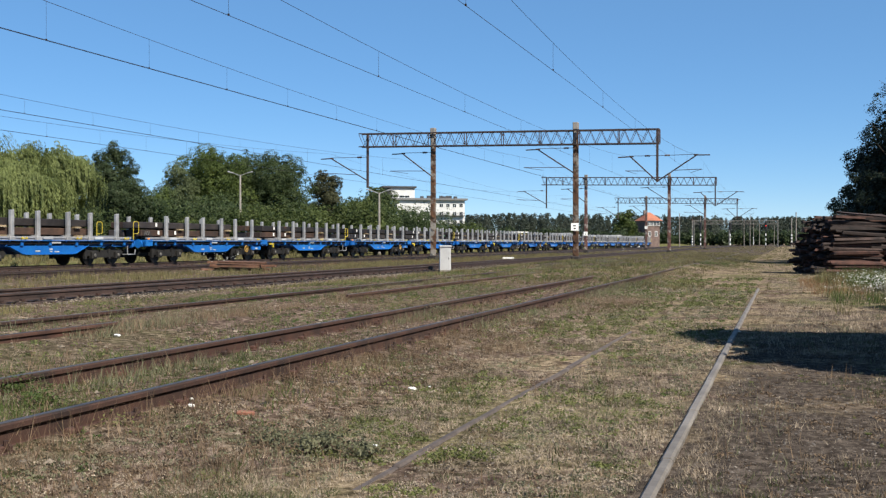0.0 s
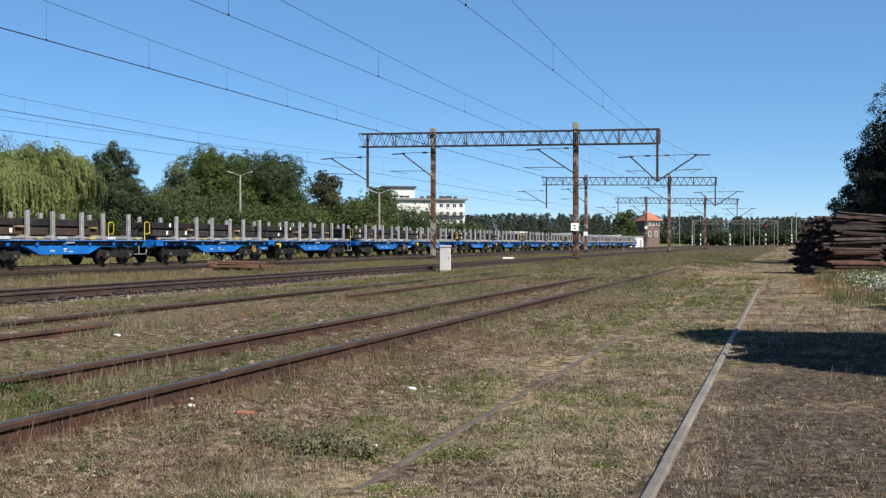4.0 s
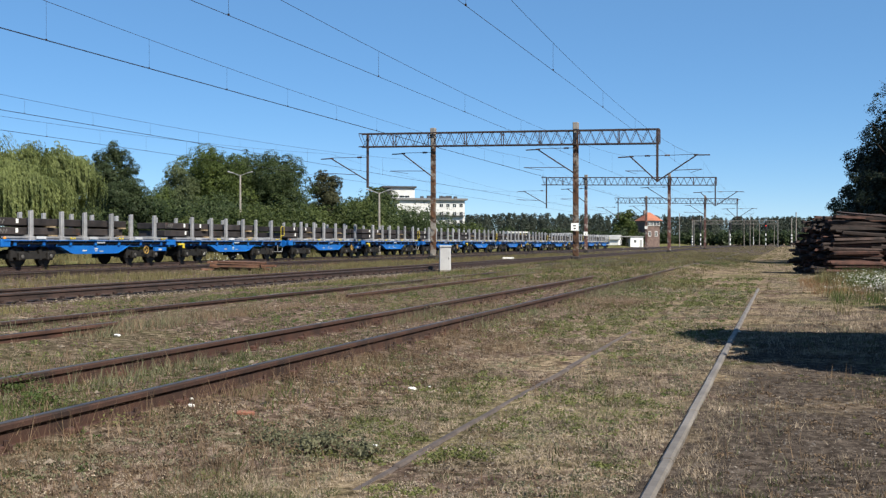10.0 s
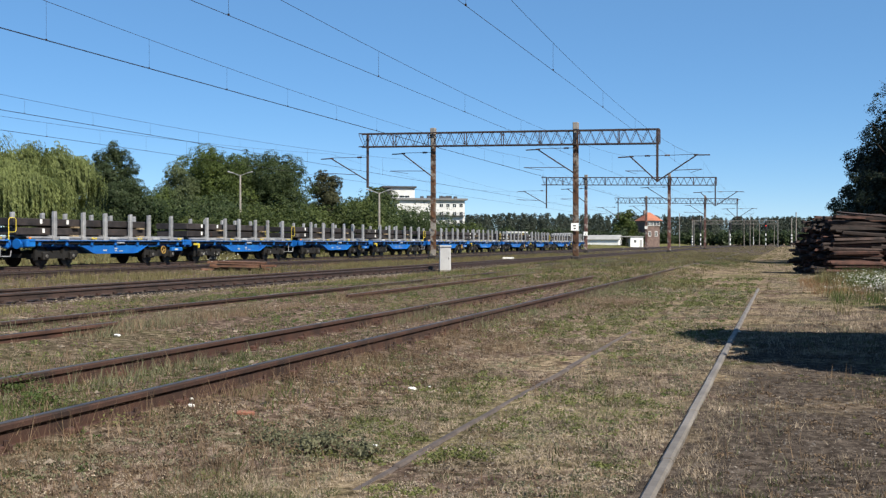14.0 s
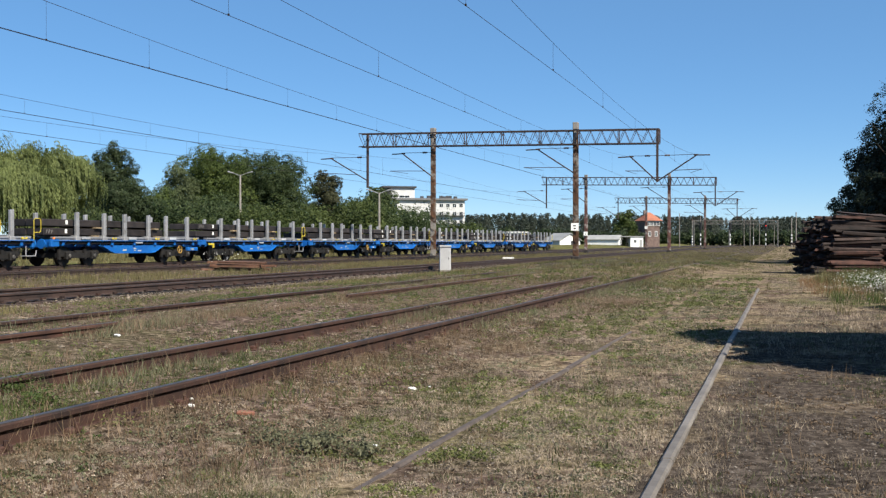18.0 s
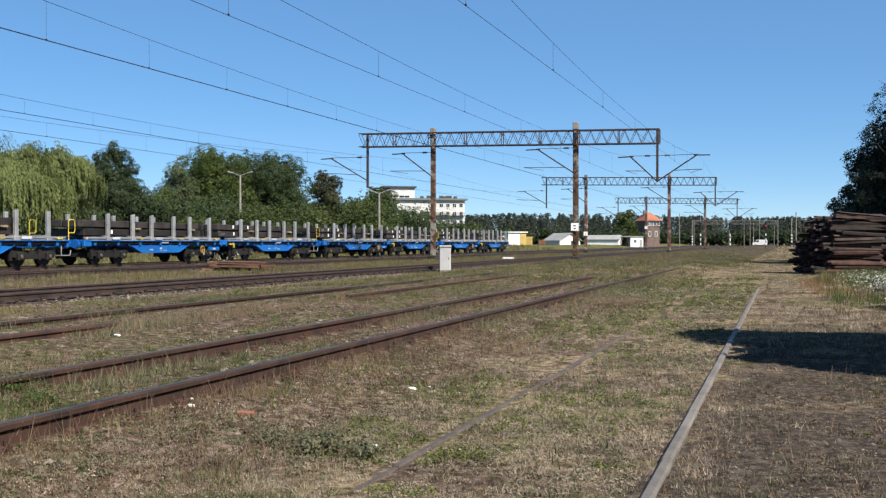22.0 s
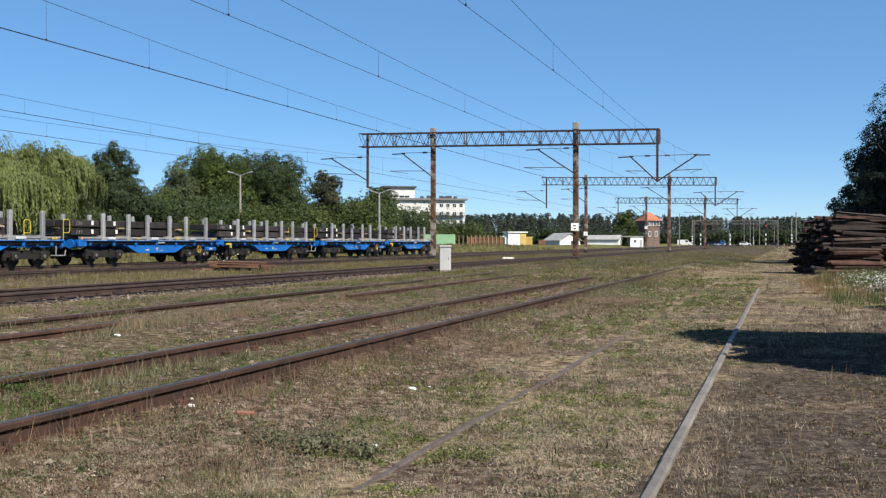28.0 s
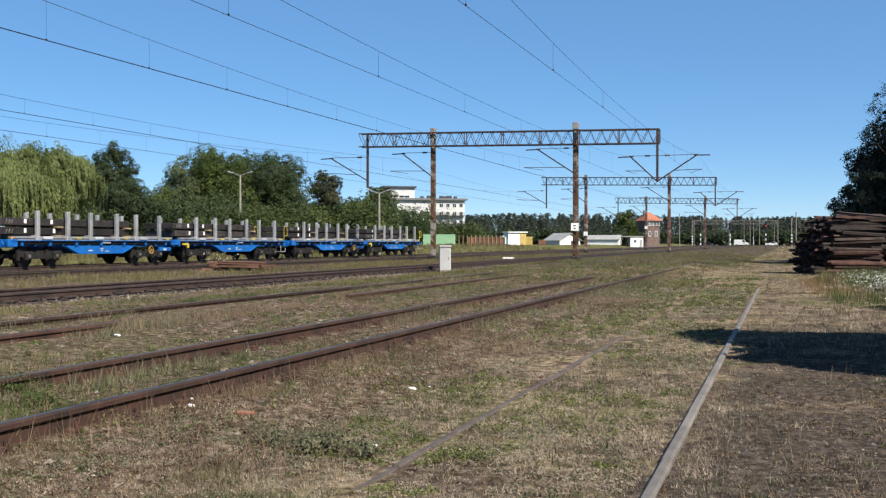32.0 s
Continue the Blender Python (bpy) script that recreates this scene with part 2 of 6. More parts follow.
LEAF_PINE = foliage("pine_needles", (0.0218, 0.0302, 0.0218), (0.042, 0.0521, 0.037), 0.3, 0.12)
GRASS_DRY = foliage("dry_grass_blades", (0.042, 0.032, 0.023), (0.44, 0.36, 0.272), 0.2, 2.2)
GRASS_GREEN = foliage("green_grass_blades", (0.0252, 0.0386, 0.0109), (0.0941, 0.1109, 0.0361), 0.25, 0.9)
STALK = foliage("brown_dead_stalks", (0.0722, 0.0445, 0.0302), (0.1999, 0.1445, 0.0941), 0.1, 0.9)
PETAL = surface("white_petals", (0.6696, 0.6696, 0.6138), (0.7905, 0.7905, 0.744), 0.7, 4, 20, 0, 0)


# ---- mesh helpers ----
def part(name, bm, material, parent=None, label=""):
    me = bpy.data.meshes.new(name)
    bm.to_mesh(me)
    bm.free()
    me.materials.append(material)
    ob = new(name, me)
    if parent is not None:
        ob.parent = parent
    if label:
        tagged(ob, label)
    return ob


def thing(name, label, category, at=(0, 0, 0), turn=0.0, group="", kind=""):
    ob = new(name)
    ob.empty_display_size = 0.2
    ob.location = at
    ob.rotation_euler = (0, 0, turn)
    return tagged(ob, label, category, group, kind)


def box(bm, c, s, turn=None, bevel=0.0):
    r = bmesh.ops.create_cube(bm, size=1.0)
    vs = r["verts"]
    bmesh.ops.scale(bm, vec=s, verts=vs)
    if bevel:
        es = list({e for v in vs for e in v.link_edges})
        g = bmesh.ops.bevel(bm, geom=es, offset=bevel, segments=1, affect="EDGES")
        vs = list({v for f in g["faces"] for v in f.verts} | {v for v in vs if v.is_valid})
    if turn is not None:
        bmesh.ops.rotate(bm, verts=vs, cent=(0, 0, 0), matrix=turn)
    bmesh.ops.translate(bm, vec=c, verts=vs)
    return vs


def rod(bm, a, b, r0, r1=None, n=6):
    a, b = Vector(a), Vector(b)
    d = b - a
    g = bmesh.ops.create_cone(bm, cap_ends=True, segments=n, radius1=r0, radius2=r0 if r1 is None else r1, depth=d.length)
    m = Matrix.Translation((a + b) / 2) @ d.to_track_quat("Z", "Y").to_matrix().to_4x4()
    bmesh.ops.transform(bm, matrix=m, verts=g["verts"])
    return g["verts"]


def bar(bm, a, b, w, h=None):
    """A square-section bar from a to b."""
    a, b = Vector(a), Vector(b)
    d = b - a
    vs = bmesh.ops.create_cube(bm, size=1.0)["verts"]
    m = Matrix.Translation((a + b) / 2) @ d.to_track_quat("Z", "Y").to_matrix().to_4x4() @ Matrix.Diagonal((w, h or w, d.length, 1))
    bmesh.ops.transform(bm, matrix=m, verts=vs)
    return vs


def prism(bm, outline, y0, y1, axis="y"):
    """Extrudes an outline of (x, z) from y0 to y1 (or of (y, z) along x)."""
    put = (lambda p, t: (p[0], t, p[1])) if axis == "y" else (lambda p, t: (t, p[0], p[1]))
    a = [bm.verts.new(put(p, y0)) for p in outline]
    b = [bm.verts.new(put(p, y1)) for p in outline]
    n = len(outline)
    bm.faces.new(a)
    bm.faces.new(b[::-1])
    for i in range(n):
        bm.faces.new((a[i], b[i], b[(i + 1) % n], a[(i + 1) % n]))
    bmesh.ops.recalc_face_normals(bm, faces=bm.faces)


def sheet(name, verts, size, material, parent=None, label=""):
    """A mesh of many loose small faces with the same number of corners, from an array of corners."""
    verts = np.asarray(verts, dtype=np.float32).reshape(-1, 3)
    n = len(verts) // size
    me = bpy.data.meshes.new(name)
    me.vertices.add(len(verts))
    me.vertices.foreach_set("co", verts.ravel())
    me.loops.add(n * size)
    me.loops.foreach_set("vertex_index", np.arange(n * size, dtype=np.int32))
    me.polygons.add(n)
    me.polygons.foreach_set("loop_start", np.arange(0, n * size, size, dtype=np.int32))
    me.update()
    me.validate()
    me.materials.append(material)
    ob = new(name, me)
    if parent is not None:
        ob.parent = parent
    return tagged(ob, label)


def rise(x, y):
    """Height of the yard: flat lane, a low bed under the tracks, a slight bank beyond them."""
    z = 0.13 * min(max((-3.3 - x) / 1.1, 0.0), 1.0) + 0.04 * min(max((-7.6 - x) / 1.0, 0.0), 1.0) * min(max((x + 12.6) / 1.0, 0.0), 1.0) - 0.055 * min(max((-12.5 - x) / 1.5, 0.0), 1.0)
    z += 0.10 * min(max((-34.0 - x) / 6.0, 0.0), 1.0)
    k = min(max((y - 24.0) / 26.0, 0.0), 1.0) * min(max((-1.2 - x) / 4.2, 0.0), 1.0) * min(max((x + 13.4) / 1.5, 0.0), 1.0)
    z += 0.15 * k * k * (3 - 2 * k)
    up, on = min(max((-35.8 - x) / 9.0, 0.0), 1.0), min(max((y - 70.0) / 70.0, 0.0), 1.0)
    z += 0.75 * up * up * (3 - 2 * up) * on * on * (3 - 2 * on)
    z += 0.012 * noise.noise((x * 5.1, y * 5.1, 7.0)) + 0.006 * noise.noise((x * 13.0, y * 13.0, 1.0))
    z += 0.02 * noise.noise((x * 0.7, y * 0.7, 0.0)) + 0.035 * noise.noise((x * 0.13, y * 0.13, 4.0))
    return z


def spot(slope, depth):
    """A place on the plan, depth metres ahead of the standing point and slope * depth metres to its side."""
    p = AHEAD * depth + ASIDE * (slope * depth)
    return p.x, p.y


# ---- ground ----
def build_ground():
    xs = [-4000, -1500, -600, -300, -180, -120, -90, -70, -60, -50, -44] + [-40 + 0.5 * i for i in range(58)] + [-11.2 + 0.11 * i for i in range(160)] + [6.5 + 0.4 * i for i in range(12)] + [12, 14, 17, 21, 26, 35, 50, 80, 150, 300, 800, 3000]
    ys = [-600, -200, -80, -30, -12, -5, -2, 0, 1] + [2 + 0.11 * i for i in range(150)] + [18.6 + 0.3 * i for i in range(60)] + [37 + 1.0 * i for i in range(40)] + [78, 82, 90, 100, 115, 135, 160, 200, 250, 320, 420, 600, 1000, 1800, 4500]
    nx, ny = len(xs), len(ys)
    verts = [(x, y, rise(x, y)) for x in xs for y in ys]
    faces = [(i * ny + j, (i + 1) * ny + j, (i + 1) * ny + j + 1, i * ny + j + 1) for i in range(nx - 1) for j in range(ny - 1)]
    me = bpy.data.meshes.new("ground")
    me.from_pydata(verts, [], faces)
    me.materials.append(GROUND)
    me.polygons.foreach_set("use_smooth", [True] * len(faces))
    tagged(new("ground", me), "dry yard ground of sparse grass, bare soil and gravel", "ground", kind="structure")


build_ground()

# ---- railway tracks ----
RAIL = [(-0.07, 0), (0.07, 0), (0.07, 0.012), (0.012, 0.03), (0.010, 0.115), (0.036, 0.128), (0.036, 0.158), (0.028, 0.168), (-0.028, 0.168), (-0.036, 0.158), (-0.036, 0.128), (-0.010, 0.115), (-0.012, 0.03), (-0.07, 0.012)]
# centre, height of the rail head, shine of the head, first and last metre, sleeper material
TRACKS = [(-5.29, 0.272, WORN_RAIL, OLD_WOOD), (-9.62, 0.27, WORN_RAIL, OLD_WOOD), (-16.35, 0.30, WORN_RAIL, OLD_WOOD), (-27.1, 0.285, WORN_RAIL, OLD_WOOD), (-33.3, 0.285, WORN_RAIL, OLD_WOOD)]


def build_rail(parent, x, top, head, y0=-6.0, y1=420.0, label=""):
    bm = bmesh.new()
    prism(bm, [(px + x, pz + top - 0.168) for px, pz in RAIL], y0, y1)
    r = part("rail", bm, RUST_RAIL if x > -12 else DARK_RAIL, parent, label)
    bm = bmesh.new()
    box(bm, (x, (y0 + y1) / 2, top + 0.002), (0.05, y1 - y0, 0.006))
    part("rail_head", bm, head, r)
    return r


SLEEPER = None


def build_tracks():
    rng = random.Random(5)
    bm = bmesh.new()
    box(bm, (0, 0, 0), (2.6, 0.25, 0.15), bevel=0.015)
    me = bpy.data.meshes.new("sleeper")
    bm.to_mesh(me)
    bm.free()
    bm = bmesh.new()
    box(bm, (0, 0, 0), (0.36, 0.17, 0.03), bevel=0.006)
    for o in (-0.11, 0.11):
        box(bm, (o, 0, 0.03), (0.07, 0.12, 0.05), bevel=0.01)
        rod(bm, (o + 0.03 * (1 if o > 0 else -1), 0, 0.03), (o + 0.03 * (1 if o > 0 else -1), 0, 0.085), 0.016)
    CHAIR = bpy.data.meshes.new("rail_chair")
    bm.to_mesh(CHAIR)
    bm.free()
    CHAIR.materials.append(RUST_RAIL)
    for k, (x, top, head, wood) in enumerate(TRACKS):
        tr = thing("railway_track_%d" % (k + 1), ("rusty little-used railway track sunk in weeds", "rusty railway track with broken weeds between its rails", "main railway track with worn rails on ballast", "railway track on brown ballast beside the wagons", "railway track under the flat wagons")[k], "railway track", kind="structure")
        if k == 0:
            # the far rail sinks under the weeds in the distance
            build_rail(tr, x - 0.753, top, head, -6.0, 32.6)
            build_rail(tr, x - 0.753, top - 0.12, head, 32.62, 420.0)
        else:
            build_rail(tr, x - 0.753, top, head)
        if k == 1:
            # the near rail dips into the soil for a stretch
            build_rail(tr, x + 0.753, top, head, -6.0, 11.6)
            build_rail(tr, x + 0.753, top - 0.13, head, 11.62, 19.3)
            build_rail(tr, x + 0.753, top, head, 19.32, 420.0)
        else:
            build_rail(tr, x + 0.753, top, head)
        mats = me.copy()
        mats.materials.append(wood)
        for i in range(70 if k < 3 else 40):
            s = new("sleeper", mats)
            s.parent = tr
            y = (1.0 if k < 3 else 14.0) + i * 0.62
            s.location = (x + rng.uniform(-0.03, 0.03), y, top - 0.168 - 0.105)
            s.rotation_euler = (0, 0, rng.uniform(-0.02, 0.02))
        if k == 0:
            for i in range(60):
                for sx in (-0.753, 0.753):
                    bp = new("rail_chair", CHAIR)
                    bp.parent = tr
                    bp.location = (x + sx, 1.0 + i * 0.62, top - 0.160)
                    bp.rotation_euler = (0, 0, rng.uniform(-0.1, 0.1))
        if k < 2:
            continue
        bm = bmesh.new()
        for i in range(120):
            y = (1.0 if k < 3 else 14.0) + i * 0.62
            for sx in (-0.753, 0.753):
                for o in (-0.10, 0.10):
                    box(bm, (x + sx + o, y, top - 0.15), (0.07, 0.10, 0.045))
        tagged(part("rail_fastenings", bm, RUST_RAIL, tr), kind="stuff")
    # single light track sunk flush in the lane
    tr = thing("railway_track_6", "disused light track sunk flush in the ground", "railway track", kind="structure")
    bm = bmesh.new()
    for i in range(16):
        a, b = 0.6 + i * 1.9, 0.6 + (i + 1) * 1.9 - (0.012 if i % 4 == 3 else 0.0)
        box(bm, (-0.683 - 0.0026 * (a + b) / 2, (a + b) / 2, -0.004 - 0.012 * (i > 12)), (0.078, b - a, 0.07), bevel=0.016)
    part("rail", bm, GREY_RAIL, tr, "dull grey rail half buried in the lane")
    bm = bmesh.new()
    for i in range(9):
        box(bm, (-2.265, 1.4 + i * 1.7, -0.022 - 0.005 * (i % 3)), (0.062, 1.69, 0.07), bevel=0.014)
    part("rail", bm, BURIED_RAIL, tr, "brownish rail almost buried in dry grass")


build_tracks()


# ---- catenary gantries ----
MAST_X, POST_X = (-13.78, -24.3), (-8.2, -29.5)
WIRE_TRACKS = [-5.5, -10.1, -16.6, -26.8, -32.6]


def build_gantry(y, lift, pale):
    g = thing("catenary_gantry", "rust-streaked steel gantry spanning the tracks, holding the overhead wires", "gantry", (0, y, 0), group="catenary gantries")
    for mx, mat in zip(MAST_X, ((MAST_RUST, MAST_RUST) if y < 100 else (MAST_RED, MAST_RED if pale else MAST_RUST))):
        bm = bmesh.new()
        for s in (-0.098, 0.098):
            bar(bm, (mx + s, 0, 0.3), (mx + s * 0.85, 0, 9.7 + lift), 0.06, 0.22)
        for i in range(20):
            z = 0.7 + i * 0.45
            bar(bm, (mx - 0.1, -0.08, z), (mx + 0.1, -0.08, z + 0.42 * (1 if i % 2 else -1) * 0.6), 0.02, 0.05)
            bar(bm, (mx - 0.1, 0.08, z), (mx + 0.1, 0.08, z - 0.42 * (1 if i % 2 else -1) * 0.6), 0.02, 0.05)
        box(bm, (mx, 0, 5.0), (0.17, 0.05, 9.2))
        mast = part("mast", bm, mat, g, "lattice mast streaked with rust")
        bm = bmesh.new()
        box(bm, (mx, 0, 9.5 + lift), (0.38, 0.36, 0.5), bevel=0.03)
        box(bm, (mx, -0.13, 8.75 + lift), (0.2, 0.03, 1.1))
        part("mast_head", bm, PALE_MAST, mast, "pale weathered mast head")
        bm = bmesh.new()
        box(bm, (mx, 0, 0.2), (0.6, 0.6, 0.5), bevel=0.05)
        part("mast_foot", bm, surface_dark_foot, mast, "blackened concrete foot")
    bm = bmesh.new()
    x0, x1 = -8.05, -30.1

    def up(x):
        return 9.06 + lift + 0.0205 * (-8.2 - x)
    for yy in (-0.28, 0.28):
        for drop in (0.0, 0.96):
            bar(bm, (x0, yy, up(x0) - drop), (x1, yy, up(x1) - drop), 0.08)
    part("truss_chord", bm, TRUSS, g)
    bm = bmesh.new()
    n = 56
    for i in range(n):
        xa, xb = x0 + (x1 - x0) * i / n, x0 + (x1 - x0) * (i + 1) / n
        za, zb = (up(xa) - 0.93, up(xb) - 0.03) if i % 2 else (up(xa) - 0.03, up(xb) - 0.93)
        for yy in (-0.28, 0.28):
            bar(bm, (xa, yy, za), (xb, yy, zb), 0.031)
        bar(bm, (xa, -0.28, up(xa)), (xb, 0.28, up(xb)), 0.03)
        if i % 7 == 0:
            for yy in (-0.28, 0.28):
                bar(bm, (xa, yy, up(xa) - 0.93), (xa, yy, up(xa)), 0.055)
    part("truss_lacing", bm, TRUSS, g)
    for px in POST_X:
        bm = bmesh.new()
        bar(bm, (px, 0, 5.5 + lift), (px, 0, up(px)), 0.15)
        part("drop_post", bm, TRUSS, g, "steel post hanging below the truss")
    # cantilevers: (post, side towards the wire)
    for px, wx in ((POST_X[0], WIRE_TRACKS[0]), (POST_X[0], WIRE_TRACKS[1]), (MAST_X[0], WIRE_TRACKS[2]), (MAST_X[1], WIRE_TRACKS[3]), (POST_X[1], WIRE_TRACKS[4])):
        s = 1 if wx > px else -1
        bm = bmesh.new()
        low = (5.5 if px == POST_X[0] else 5.95 if px in POST_X else 6.1) + lift
        high = (7.3 if px == POST_X[0] else 7.8 if px in POST_X else 8.0) + lift
        reg = (6.3 if px == POST_X[0] else 6.7) + lift
        rod(bm, (px + s * 0.08, 0, low + 0.1), (wx - s * 0.1, 0, high - 0.05), 0.045)
        rod(bm, (wx - s * 0.3, 0, high - 0.05), (wx + s * 0.75, 0, high - 0.07), 0.04)
        rod(bm, (px, 0, high - 0.02), (wx, 0, high), 0.018)
        arm = part("cantilever_arm", bm, TRUSS, g)
        bm = bmesh.new()
        t, over = (0.4, 0.25) if px == POST_X[0] else (0.25, 0.9)
        jx = px + (wx - px) * t
        rod(bm, (jx, 0.02, low + 0.1 + (high - 0.15 - low) * t), (wx + s * over, 0.02, reg), 0.022)
        rod(bm, (wx + s * over, 0.02, reg), (wx - s * 0.5, 0.02, reg - 0.22), 0.013)
        part("steady_arm", bm, TRUSS, arm)
        bm = bmesh.new()
        for q in range(5):
            rod(bm, (px + s * (0.5 + q * 0.07), 0, high - 0.02), (px + s * (0.55 + q * 0.07), 0, high - 0.02), 0.075, 0.05, 8)
        part("insulator", bm, INSULATOR, arm, "brown ribbed insulator")
    return g


surface_dark_foot = surface("tarred_foot", (0.0084, 0.0067, 0.0059), (0.0277, 0.0218, 0.0193), 0.8, 3, 20)
GANTRY_Y = [68.0, 126.5, 185.0, 243.0]
for gi, gy in enumerate(GANTRY_Y[:3]):
    build_gantry(gy, (0.0, 0.4, 0.25)[gi], gi > 0)


# each line: contact height, lowest messenger height, where it hangs lowest, its curve, dropper spacing and first dropper
LINES = {-5.5: (5.69, 6.17, 37.5, 0.00118, 7.15, 10.0), -10.1: (5.74, 6.33, 34.0, 0.00080, 7.4, 9.2), -16.6: (6.19, 6.72, 42.0, 0.00076, 4.02, 11.1), -26.8: (6.19, 6.71, 35.0, 0.00078, 3.85, 10.5), -32.6: (6.34, 6.92, 29.0, 0.00078, 3.8, 11.0)}


def build_wires():
    spans = [9.5] + GANTRY_Y + [301.0]
    for wx in WIRE_TRACKS:
        ob = thing("overhead_line", "thin copper catenary wire with droppers above a track", "overhead wire", (wx, 0, 0), group="overhead wires")
        contact, low, low_y, curve, step, first = LINES[wx]
        hung = low + curve * (GANTRY_Y[0] - low_y) ** 2
        bm, bc, bd = bmesh.new(), bmesh.new(), bmesh.new()
        for si, (a, b) in enumerate(zip(spans[:-1], spans[1:])):
            def hang(y, a=a, b=b, si=si):
                if si == 0:
                    return low + curve * (y - low_y) ** 2
                t = (y - a) / (b - a)
                return hung - 0.9 * 4 * t * (1 - t)

            def off(y, a=a, b=b, si=si):
                t = (y - a) / (b - a)
                return 0.0 if si == 0 else (0.2 * math.sin(math.pi * t))
            ys = [a + (b - a) * i / 24 for i in range(25)]
            for p, q in zip(ys[:-1], ys[1:]):
                rod(bm, (off(p), p, hang(p)), (off(q), q, hang(q)), 0.0065 if si == 0 else 0.005, n=4)
                for d in ((-0.025, 0.025) if wx < -12 else (0.0,)):
                    rod(bc, (off(p) + d, p, contact), (off(q) + d, q, contact), 0.0065 if si == 0 else 0.006, n=4)
            y = first if si == 0 else a + step / 2
            while y < b - 2:
                one = bmesh.new() if si == 0 else bd
                rod(one, (off(y), y, hang(y)), (off(y), y, contact), 0.004 if si == 0 else 0.0025, n=3)
                box(one, (off(y), y, contact + 0.015), (0.03, 0.03, 0.04))
                if si == 0:
                    part("dropper", one, WIRE, ob)
                y += step
        part("messenger_wire", bm, WIRE, ob)
        part("contact_wire", bc, WIRE, ob)
        tagged(part("droppers", bd, WIRE, ob), kind="stuff")


build_wires()


# ---- the train of flat wagons ----
CHALK = surface("faint_chalk", (0.089, 0.0832, 0.0832), (0.1663, 0.1604, 0.1554), 0.8, 6, 40, 0, 0)
PALE_MARK = surface("faded_white_paint", (0.2822, 0.2957, 0.3158), (0.4166, 0.4234, 0.4301), 0.7, 3, 30, 0, 0.1)
OCHRE = surface("ochre_paint", (0.2327, 0.1327, 0.0168), (0.3049, 0.1831, 0.0336), 0.6, 3, 20, 0, 0.05)
SAND = surface("yellow_panel_paint", (0.2957, 0.2083, 0.0538), (0.4032, 0.289, 0.0941), 0.6, 1.5, 14, 0, 0.05)
TRAIN_X, RAIL_TOP, PITCH, FIRST_END = -33.3, 0.285, 26.27, 43.32
STAKES = (-4.42, -2.42, -0.8, 1.2, 2.78, 4.8)
WHEELSETS = []


def build_bogie(parent, y):
    bm = bmesh.new()
    for sx in (-1.0, 1.0):
        prism_pts = [(-1.45, 0.62), (-1.3, 0.74), (-0.5, 0.70), (-0.3, 0.58), (0.3, 0.58), (0.5, 0.70), (1.3, 0.74), (1.45, 0.62), (1.3, 0.46), (0.55, 0.36), (-0.55, 0.36), (-1.3, 0.46)]
        prism(bm, prism_pts, sx - 0.06, sx + 0.06, axis="x")
        for ay in (-0.9, 0.9):
            box(bm, (sx + 0.08 * (1 if sx > 0 else -1), ay, 0.48), (0.26, 0.34, 0.38), bevel=0.04)
            rod(bm, (sx + 0.20 * sx, ay, 0.48), (sx + 0.23 * sx, ay, 0.48), 0.13, n=10)
            bar(bm, (sx * 1.02, ay - 0.5, 0.30), (sx * 1.02, ay - 0.5, 0.78), 0.1, 0.16)
            rod(bm, (sx - 0.05, ay - 0.28, 0.50), (sx - 0.05, ay - 0.28, 0.72), 0.07, n=8)
            rod(bm, (sx - 0.05, ay + 0.28, 0.50), (sx - 0.05, ay + 0.28, 0.72), 0.07, n=8)
    box(bm, (0, 0, 0.62), (2.0, 0.5, 0.22))
    box(bm, (0, -1.38, 0.5), (1.9, 0.12, 0.2))
    box(bm, (0, 1.38, 0.5), (1.9, 0.12, 0.2))
    b = part("bogie", bm, WAGON_DARK, parent, "black four-wheel bogie")
    b.location = (0, y, 0)
    for sx in (-1.0, 1.0):
        for ay in (-0.9, 0.9):
            bm = bmesh.new()
            rod(bm, (sx * 1.232, ay, 0.48), (sx * 1.255, ay, 0.48), 0.095, 0.07, 10)
            part("axle_cap", bm, AXLE_GREY, b, "grey axle box cap")
    for ay in (-0.9, 0.9):
        bm = bmesh.new()
        for sx in (-0.753, 0.753):
            rod(bm, (sx - 0.06, 0, 0), (sx + 0.06, 0, 0), 0.46, n=24)
            s = 1 if sx > 0 else -1
            rod(bm, (sx - 0.06 * s, 0, 0), (sx - 0.09 * s, 0, 0), 0.49, n=20)
            rod(bm, (sx + 0.05 * s, 0, 0), (sx + 0.14 * s, 0, 0), 0.16, 0.13, n=10)
            for q in range(4):
                a = q * math.pi / 2
                box(bm, (sx + 0.065 * s, 0.3 * math.cos(a), 0.3 * math.sin(a)), (0.02, 0.07, 0.07))
        rod(bm, (-1.0, 0, 0), (1.0, 0, 0), 0.08, n=8)
        w = part("wheelset", bm, WHEEL_STEEL, b)
        w.location = (0, ay, 0.46)
    return b


